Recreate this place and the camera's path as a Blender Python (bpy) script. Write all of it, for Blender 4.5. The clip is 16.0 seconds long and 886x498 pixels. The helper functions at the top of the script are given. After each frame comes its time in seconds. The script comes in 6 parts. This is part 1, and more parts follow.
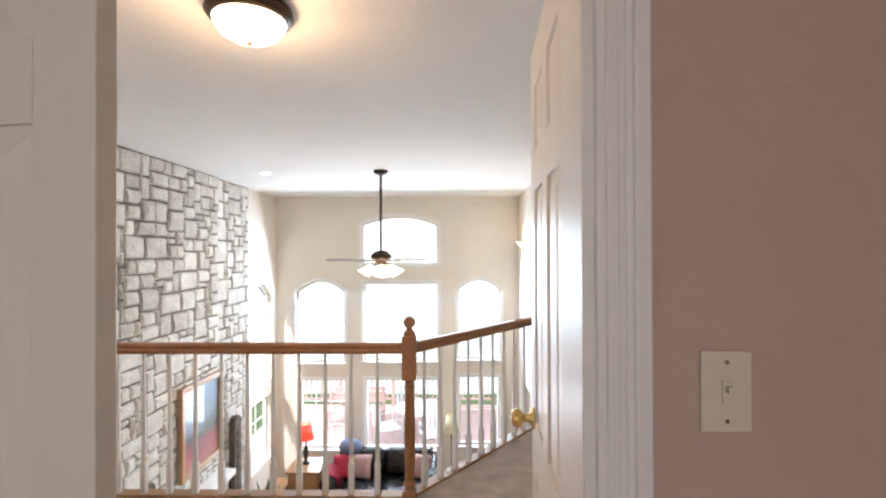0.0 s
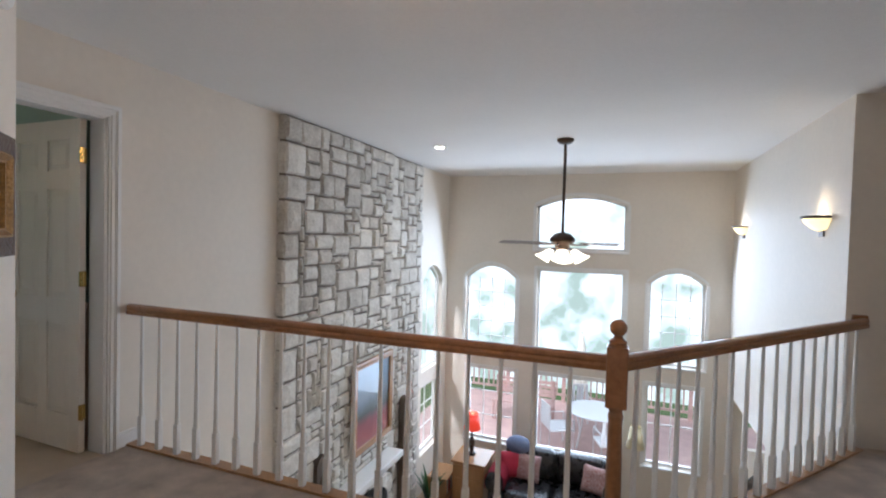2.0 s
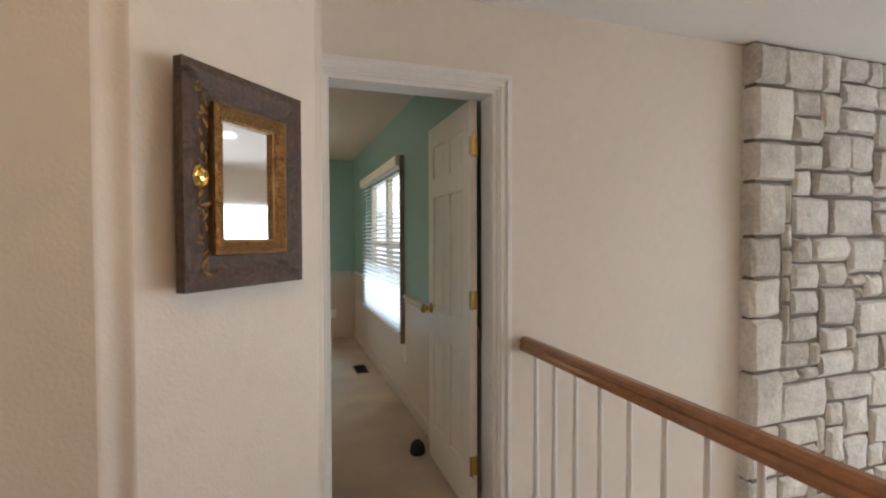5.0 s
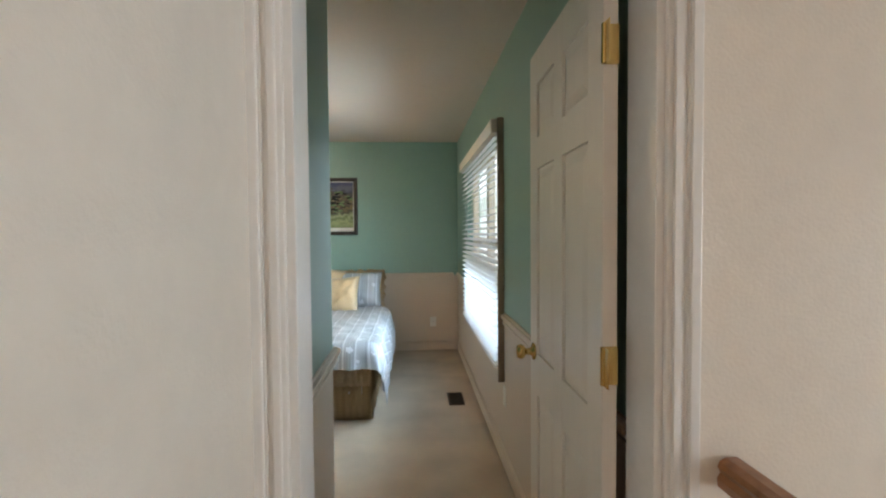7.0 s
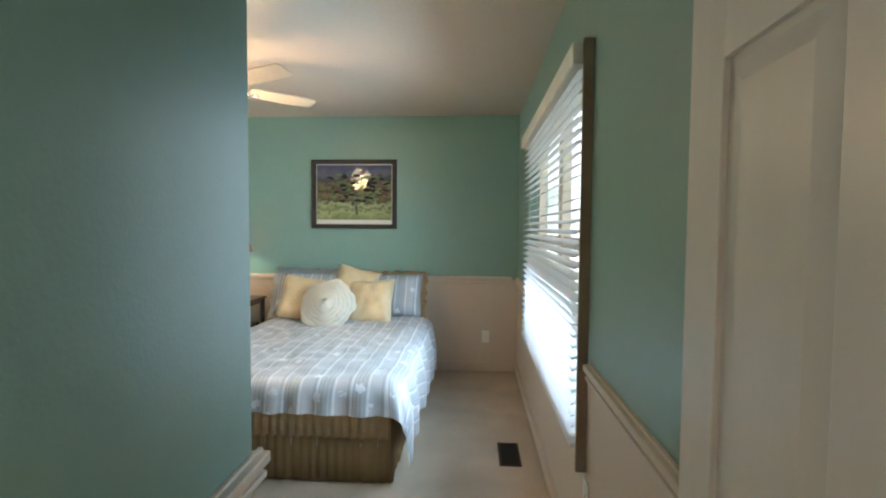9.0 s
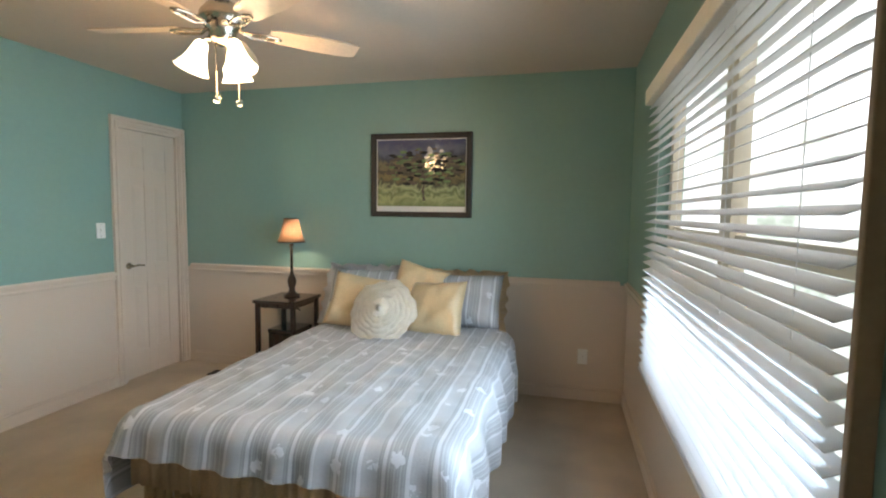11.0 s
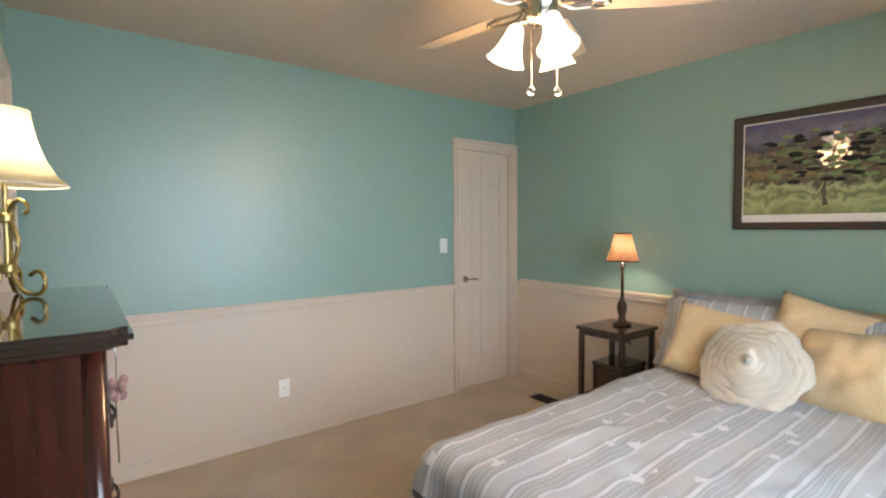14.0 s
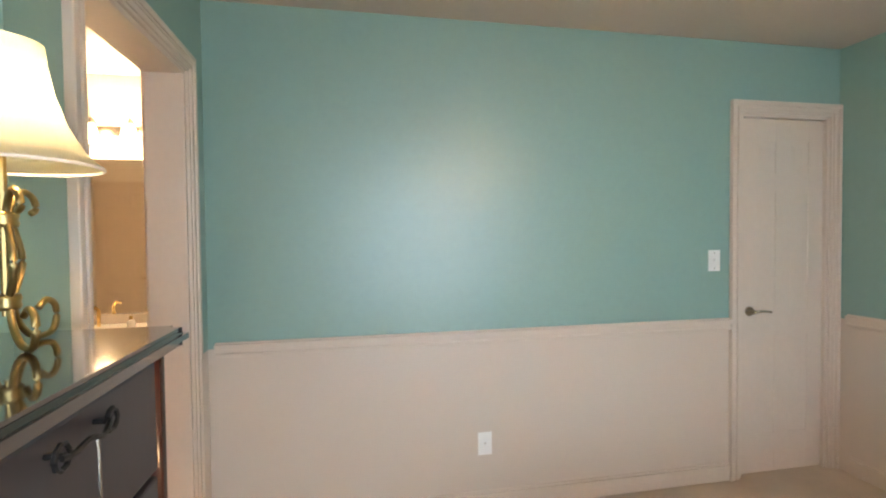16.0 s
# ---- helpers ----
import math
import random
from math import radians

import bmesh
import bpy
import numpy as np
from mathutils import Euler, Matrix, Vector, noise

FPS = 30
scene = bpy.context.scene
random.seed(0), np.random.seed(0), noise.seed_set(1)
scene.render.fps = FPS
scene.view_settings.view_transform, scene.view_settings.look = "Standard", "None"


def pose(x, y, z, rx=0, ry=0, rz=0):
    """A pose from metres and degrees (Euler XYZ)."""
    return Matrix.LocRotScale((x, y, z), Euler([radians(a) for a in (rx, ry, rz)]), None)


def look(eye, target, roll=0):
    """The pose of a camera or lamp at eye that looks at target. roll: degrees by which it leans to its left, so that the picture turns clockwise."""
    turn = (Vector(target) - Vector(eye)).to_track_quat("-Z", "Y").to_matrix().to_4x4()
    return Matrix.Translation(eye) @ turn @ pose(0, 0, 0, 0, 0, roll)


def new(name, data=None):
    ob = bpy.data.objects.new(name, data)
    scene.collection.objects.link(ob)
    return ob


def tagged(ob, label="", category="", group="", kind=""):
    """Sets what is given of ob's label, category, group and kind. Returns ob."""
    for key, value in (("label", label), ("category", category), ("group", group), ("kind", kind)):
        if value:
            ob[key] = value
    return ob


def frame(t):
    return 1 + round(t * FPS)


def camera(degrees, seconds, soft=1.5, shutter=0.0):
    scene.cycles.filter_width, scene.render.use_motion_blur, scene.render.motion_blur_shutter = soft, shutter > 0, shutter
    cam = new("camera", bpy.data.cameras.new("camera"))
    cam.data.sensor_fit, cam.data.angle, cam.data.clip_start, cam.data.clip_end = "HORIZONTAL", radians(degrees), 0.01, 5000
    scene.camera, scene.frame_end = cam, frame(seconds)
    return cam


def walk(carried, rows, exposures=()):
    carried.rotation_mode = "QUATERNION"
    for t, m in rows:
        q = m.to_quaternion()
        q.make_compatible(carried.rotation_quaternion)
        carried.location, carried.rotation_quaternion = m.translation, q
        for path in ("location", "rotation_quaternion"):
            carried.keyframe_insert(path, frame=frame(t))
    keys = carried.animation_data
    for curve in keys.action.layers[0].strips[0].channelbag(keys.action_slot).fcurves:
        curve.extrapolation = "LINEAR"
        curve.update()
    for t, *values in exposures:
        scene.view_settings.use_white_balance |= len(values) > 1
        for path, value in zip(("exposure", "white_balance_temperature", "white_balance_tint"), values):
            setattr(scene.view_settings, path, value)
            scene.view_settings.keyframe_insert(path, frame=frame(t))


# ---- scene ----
# seconds, stops, kelvin, tint
EXPOSURES = [(0.0, 0.6, 5900, 12), (0.5, 0.5, 5900, 12), (1.5, 0.0, 5500, 12), (2.5, -0.52, 5600, 12), (3.0, -0.7, 5700, 12), (3.5, -0.55, 5800, 13), (4.2, -0.15, 6100, 14), (5.0, 0.05, 6300, 14), (7.5, 0.25, 6200, 10),
             (8.5, 0.32, 6100, 9), (11.0, 0.0, 6600, 15), (13.0, 0.22, 6750, 20), (15.0, 0.27, 6900, 22), (16.0, 0.3, 6900, 22)]
cam = camera(85.54, 16.0, soft=2.1)
# seconds, x, y, z, yaw, pitch, roll
ROWS = [
    (0, 0.123, 0.000, 1.435, 0.94, 0.37, 0.19),
    (0.5, 0.069, 0.120, 1.434, 5.48, 0.34, -0.03),
    (1, 0.069, 0.273, 1.425, 10.26, -0.18, -0.28),
    (1.5, 0.033, 0.465, 1.400, 15.47, -0.78, -0.88),
    (2, -0.104, 0.685, 1.386, 20.96, -1.53, -1.51),
    (2.5, -0.216, 0.813, 1.398, 28.94, -2.11, -0.65),
    (3, -0.275, 1.024, 1.379, 40.29, -1.97, 0.86),
    (3.5, -0.367, 1.196, 1.375, 50.28, -1.76, 1.11),
    (4, -0.583, 1.354, 1.364, 57.31, -1.46, 0.87),
    (4.5, -0.798, 1.509, 1.363, 63.16, -1.22, 0.64),
    (5, -1.015, 1.726, 1.374, 71.43, -1.37, 0.16),
    (5.2, -1.112, 1.776, 1.379, 73.58, -1.61, -0.17),
    (7.3, -2.239, 2.171, 1.386, 87.58, -1.97, 0.46),
    (8.2, -2.727, 2.208, 1.379, 90.39, -2.28, -0.38),
    (8.5, -2.881, 2.245, 1.381, 91.45, -2.36, -0.50),
    (8.7, -2.975, 2.268, 1.386, 92.40, -2.47, -0.50),
    (10.8, -3.928, 2.255, 1.391, 102.83, -4.12, -0.47),
    (11, -4.014, 2.216, 1.400, 104.18, -4.32, -0.70),
    (11.5, -4.194, 2.134, 1.379, 107.92, -4.36, -0.86),
    (12, -4.313, 2.099, 1.370, 114.06, -4.10, -1.11),
    (12.5, -4.423, 2.065, 1.373, 121.58, -4.10, -0.67),
    (13, -4.468, 2.014, 1.384, 128.34, -3.98, -0.33),
    (13.5, -4.479, 1.980, 1.392, 135.05, -3.49, -0.04),
    (14, -4.521, 1.940, 1.391, 142.84, -2.70, 0.28),
    (14.5, -4.569, 1.802, 1.385, 148.19, -1.95, 0.21),
    (15, -4.676, 1.555, 1.403, 154.05, -2.17, -0.57),
    (15.5, -4.759, 1.341, 1.395, 160.03, -1.49, -0.38),
    (16, -4.904, 1.151, 1.385, 169.02, -1.54, 0.59),
]
walk(cam, [(t, pose(x, y, z, 90 + pitch, roll, yaw)) for t, x, y, z, yaw, pitch, roll in ROWS], EXPOSURES)
# world and daylight: overcast, bright
world = bpy.data.worlds.new("sky")
scene.world = world
world.use_nodes = True
wn = world.node_tree.nodes
sky = wn.new("ShaderNodeTexSky")
sky.sky_type, sky.sun_disc = "NISHITA", False
sky.sun_elevation, sky.sun_rotation = radians(48), radians(30)
sky.air_density, sky.dust_density, sky.ozone_density = 1.0, 3.0, 1.0
world.node_tree.links.new(sky.outputs[0], wn["Background"].inputs[0])
wn["Background"].inputs[1].default_value = 0.15
sun_data = bpy.data.lights.new("sun", "SUN")
sun_data.energy, sun_data.angle, sun_data.color = 4.5, radians(6), (1.0, 0.95, 0.88)
sun_lamp = new("sun", sun_data)
sun_lamp.matrix_world = look((0, 0, 20), (3.5, 6.5, 12))


def window_light(name, eye, target, w, h, watts, color=(0.80, 0.91, 1.0), spread=180):
    d = bpy.data.lights.new(name, "AREA")
    d.shape, d.size, d.size_y, d.energy, d.color = "RECTANGLE", w, h, watts, color
    d.spread = radians(spread)
    o = new(name, d)
    o.matrix_world = look(eye, target)
    return o


def bulb(name, place, watts, color=(1.0, 0.78, 0.5), radius=0.04):
    d = bpy.data.lights.new(name, "POINT")
    d.energy, d.color, d.shadow_soft_size = watts, color, radius
    o = new(name, d)
    o.location = place
    return o


def spot(name, eye, target, watts, degrees, color=(1.0, 0.8, 0.55)):
    d = bpy.data.lights.new(name, "SPOT")
    d.energy, d.color, d.spot_size, d.spot_blend, d.shadow_soft_size = watts, color, radians(degrees), 0.6, 0.04
    o = new(name, d)
    o.matrix_world = look(eye, target)
    return o


# daylight entering by the tall windows, and by the bedroom's window
window_light("daylight_far", (-0.8, 8.98, -0.1), (-0.8, 3.0, -2.6), 4.0, 4.2, 250)
window_light("daylight_bedroom", (-5.78, 2.60, 1.30), (-5.78, 0, 0.9), 1.75, 1.3, 42, (0.60, 0.82, 1.0), 130)
# added fill lamp behind the start, to brighten the first room; no window seen there
window_light("fill_first_room", (-0.4, -2.75, 1.5), (-0.4, 0, 1.2), 1.6, 1.2, 17, (1.0, 0.88, 0.80))
# lamps of the place
bulb("bulb_landing", (-0.70, 1.95, 2.24), 10, (1.0, 0.58, 0.26), radius=0.1)
bulb("bulb_bedroom_fan", (-5.90, 0.72, 1.97), 24, (1.0, 0.66, 0.32), radius=0.11)
bulb("bulb_bedside", (-7.50, 0.06, 1.235), 5, (1.0, 0.82, 0.58), radius=0.025)
bulb("bulb_chest_lamp", (-4.37, 0.28, 1.59), 3.6, (1.0, 0.80, 0.50), radius=0.03)
bulb("bulb_bath", (-3.45, -2.05, 2.0), 36, (1.0, 0.70, 0.36))
bulb("bulb_sconce_far", (1.27, 7.97, 1.62), 2.2)
bulb("bulb_sconce_near", (1.27, 5.29, 1.62), 2.2)
bulb("bulb_red_lamp", (-2.24, 7.75, -1.35), 3, (1, 0.5, 0.3))
bulb("bulb_living_fan", (-0.73, 5.86, 1.20), 8)
spot("spot_stone", (-2.19, 5.95, 2.42), (-2.55, 5.95, 0.5), 45, 80)
# ---- materials ----
def mat(name, color, rough=0.6, metal=0.0, var=0.08, scale=6.0, fine=60.0, bump=0.0, bump_scale=None, spec=0.5, coat=0.0, stretch=(1, 1, 1), color2=None, emit=0.0, obj_var=0.0, transl=0.0):
    m = bpy.data.materials.new(name)
    m.use_nodes = True
    n, l = m.node_tree.nodes, m.node_tree.links
    b = n["Principled BSDF"]
    b.inputs["Roughness"].default_value, b.inputs["Metallic"].default_value = rough, metal
    b.inputs["Specular IOR Level"].default_value = spec
    b.inputs["Coat Weight"].default_value = coat
    geo, mp = n.new("ShaderNodeTexCoord"), n.new("ShaderNodeMapping")
    mp.inputs["Scale"].default_value = stretch
    l.new(geo.outputs["Object"], mp.inputs[0])
    a, f = n.new("ShaderNodeTexNoise"), n.new("ShaderNodeTexNoise")
    a.inputs["Scale"].default_value, a.inputs["Detail"].default_value = scale, 4
    f.inputs["Scale"].default_value, f.inputs["Detail"].default_value = fine, 3
    l.new(mp.outputs[0], a.inputs[0]); l.new(mp.outputs[0], f.inputs[0])
    add = n.new("ShaderNodeMath"); add.operation = "ADD"
    l.new(a.outputs[0], add.inputs[0]); l.new(f.outputs[0], add.inputs[1])
    last = add.outputs[0]
    if obj_var:
        info, mul, add2 = n.new("ShaderNodeObjectInfo"), n.new("ShaderNodeMath"), n.new("ShaderNodeMath")
        mul.operation, add2.operation = "MULTIPLY_ADD", "ADD"
        mul.inputs[1].default_value, mul.inputs[2].default_value = obj_var, -obj_var / 2
        l.new(info.outputs["Random"], mul.inputs[0]); l.new(last, add2.inputs[0]); l.new(mul.outputs[0], add2.inputs[1])
        last = add2.outputs[0]
    ramp = n.new("ShaderNodeMapRange")
    ramp.inputs["From Min"].default_value, ramp.inputs["From Max"].default_value = 0.6, 1.4
    l.new(last, ramp.inputs[0])
    mix = n.new("ShaderNodeMix"); mix.data_type = "RGBA"
    c1 = [max(0, c * (1 - var)) for c in color]
    c2 = list(color2) if color2 else [min(1, c * (1 + var)) for c in color]
    mix.inputs["A"].default_value, mix.inputs["B"].default_value = (*c1, 1), (*c2, 1)
    l.new(ramp.outputs[0], mix.inputs["Factor"]); l.new(mix.outputs["Result"], b.inputs["Base Color"])
    rr = n.new("ShaderNodeMapRange")
    rr.inputs["To Min"].default_value, rr.inputs["To Max"].default_value = max(0.02, rough - 0.06), min(1, rough + 0.06)
    l.new(a.outputs[0], rr.inputs[0]); l.new(rr.outputs[0], b.inputs["Roughness"])
    if bump:
        bt, bp = n.new("ShaderNodeTexNoise"), n.new("ShaderNodeBump")
        bt.inputs["Scale"].default_value, bt.inputs["Detail"].default_value = bump_scale or fine, 3
        l.new(mp.outputs[0], bt.inputs[0]); l.new(bt.outputs[0], bp.inputs["Height"])
        bp.inputs["Strength"].default_value, bp.inputs["Distance"].default_value = bump, 0.01
        l.new(bp.outputs[0], b.inputs["Normal"])
    if transl:
        tr, ms = n.new("ShaderNodeBsdfTranslucent"), n.new("ShaderNodeMixShader")
        tr.inputs[0].default_value = (*color, 1)
        ms.inputs[0].default_value = transl
        l.new(b.outputs[0], ms.inputs[1]); l.new(tr.outputs[0], ms.inputs[2]); l.new(ms.outputs[0], n["Material Output"].inputs[0])
    if emit:
        b.inputs["Emission Strength"].default_value = emit
        l.new(mix.outputs["Result"], b.inputs["Emission Color"])
    return m


def two_tone(name, upper, lower, height):
    """Paint of two colours that meet under the chair rail."""
    m = mat(name, upper, 0.40, var=0.04, scale=2.0, fine=25, bump=0.06, bump_scale=130, spec=0.9)
    n, l = m.node_tree.nodes, m.node_tree.links
    b = n["Principled BSDF"]
    base = b.inputs["Base Color"].links[0].from_socket
    geo, sep, gt, mix = n.new("ShaderNodeNewGeometry"), n.new("ShaderNodeSeparateXYZ"), n.new("ShaderNodeMath"), n.new("ShaderNodeMix")
    l.new(geo.outputs["Position"], sep.inputs[0]); l.new(sep.outputs[2], gt.inputs[0])
    gt.operation, gt.inputs[1].default_value = "GREATER_THAN", height
    mix.data_type = "RGBA"
    mix.inputs["A"].default_value = (*lower, 1)
    l.new(gt.outputs[0], mix.inputs["Factor"]); l.new(base, mix.inputs["B"]); l.new(mix.outputs["Result"], b.inputs["Base Color"])
    return m


def pane_glass(name):
    m = bpy.data.materials.new(name)
    m.use_nodes = True
    n, l = m.node_tree.nodes, m.node_tree.links
    n.remove(n["Principled BSDF"])
    t, g, f, mx = n.new("ShaderNodeBsdfTransparent"), n.new("ShaderNodeBsdfGlossy"), n.new("ShaderNodeFresnel"), n.new("ShaderNodeMixShader")
    g.inputs["Roughness"].default_value = 0.02
    l.new(f.outputs[0], mx.inputs[0]); l.new(t.outputs[0], mx.inputs[1]); l.new(g.outputs[0], mx.inputs[2])
    l.new(mx.outputs[0], n["Material Output"].inputs[0])
    return m


def glow(name, color, strength, base=(0.9, 0.88, 0.8)):
    m = mat(name, base, 0.4, var=0.03)
    b = m.node_tree.nodes["Principled BSDF"]
    b.inputs["Emission Color"].default_value, b.inputs["Emission Strength"].default_value = (*color, 1), strength
    return m


def striped_quilt(name):
    """Silver satin with woven stripes along the bed, and scattered pale blossoms."""
    m = mat(name, (0.33, 0.34, 0.355), 0.34, var=0.12, scale=5, fine=120, bump=0.12, bump_scale=200, spec=0.6)
    n, l = m.node_tree.nodes, m.node_tree.links
    b = n["Principled BSDF"]
    base = b.inputs["Base Color"].links[0].from_socket
    tc, sep = n.new("ShaderNodeTexCoord"), n.new("ShaderNodeSeparateXYZ")
    l.new(tc.outputs["UV"], sep.inputs[0])
    fac = None
    for width, share, keep in ((0.090, 0.16, 0.70), (0.180, 0.40, 0.28), (0.0225, 0.30, 0.30), (0.0113, 0.35, 0.15)):
        mod, less, k = n.new("ShaderNodeMath"), n.new("ShaderNodeMath"), n.new("ShaderNodeMath")
        mod.operation, mod.inputs[1].default_value = "FLOORED_MODULO", width
        less.operation, less.inputs[1].default_value = "LESS_THAN", width * share
        k.operation, k.inputs[1].default_value = "MULTIPLY", keep
        l.new(sep.outputs[1], mod.inputs[0]); l.new(mod.outputs[0], less.inputs[0]); l.new(less.outputs[0], k.inputs[0])
        if fac is None:
            fac = k.outputs[0]
        else:
            mx = n.new("ShaderNodeMath"); mx.operation = "MAXIMUM"
            l.new(fac, mx.inputs[0]); l.new(k.outputs[0], mx.inputs[1]); fac = mx.outputs[0]
    vo, nz, sm, lt, k2, mx = n.new("ShaderNodeTexVoronoi"), n.new("ShaderNodeTexNoise"), n.new("ShaderNodeMath"), n.new("ShaderNodeMath"), n.new("ShaderNodeMath"), n.new("ShaderNodeMath")
    vo.inputs["Scale"].default_value, vo.inputs["Randomness"].default_value = 9, 0.75
    nz.inputs["Scale"].default_value = 45
    l.new(tc.outputs["UV"], vo.inputs[0]); l.new(tc.outputs["UV"], nz.inputs[0])
    sm.operation, sm.inputs[1].default_value = "MULTIPLY_ADD", 0.5
    l.new(nz.outputs[0], sm.inputs[0]); l.new(vo.outputs["Distance"], sm.inputs[2])
    lt.operation, lt.inputs[1].default_value = "LESS_THAN", 0.46
    l.new(sm.outputs[0], lt.inputs[0])
    k2.operation, k2.inputs[1].default_value = "MULTIPLY", 0.85
    l.new(lt.outputs[0], k2.inputs[0])
    mx.operation = "MAXIMUM"
    l.new(fac, mx.inputs[0]); l.new(k2.outputs[0], mx.inputs[1])
    mix = n.new("ShaderNodeMix"); mix.data_type = "RGBA"
    mix.inputs["B"].default_value = (0.68, 0.69, 0.72, 1)
    l.new(mx.outputs[0], mix.inputs["Factor"]); l.new(base, mix.inputs["A"]); l.new(mix.outputs["Result"], b.inputs["Base Color"])
    return m


def landscape(name, low, high, bands, span=(-0.14, 0.36), scale=9):
    """A printed or painted scene: bands of colour from the foot to the top, broken by noise."""
    m = mat(name, (0.05, 0.06, 0.14), 0.5, var=0.3, scale=4, fine=30)
    n, l = m.node_tree.nodes, m.node_tree.links
    b = n["Principled BSDF"]
    tc, sep, nz, add = n.new("ShaderNodeTexCoord"), n.new("ShaderNodeSeparateXYZ"), n.new("ShaderNodeTexNoise"), n.new("ShaderNodeMath")
    l.new(tc.outputs["Object"], sep.inputs[0]); l.new(tc.outputs["Object"], nz.inputs[0])
    nz.inputs["Scale"].default_value, nz.inputs["Detail"].default_value, nz.inputs["Distortion"].default_value = scale, 5, 1.5
    add.operation, add.inputs[1].default_value = "MULTIPLY_ADD", 0.22
    l.new(nz.outputs[0], add.inputs[0]); l.new(sep.outputs[2], add.inputs[2])
    ramp = n.new("ShaderNodeValToRGB")
    mr = n.new("ShaderNodeMapRange"); mr.inputs["From Min"].default_value, mr.inputs["From Max"].default_value = span
    l.new(add.outputs[0], mr.inputs[0]); l.new(mr.outputs[0], ramp.inputs[0])
    e = ramp.color_ramp.elements
    e[0].position, e[0].color = 0.0, (*low, 1)
    e[1].position, e[1].color = 1.0, (*high, 1)
    for p, c in bands:
        x = e.new(p); x.color = (*c, 1)
    l.new(ramp.outputs[0], b.inputs["Base Color"])
    b.inputs["Coat Weight"].default_value, b.inputs["Coat Roughness"].default_value = 1.0, 0.02
    return m


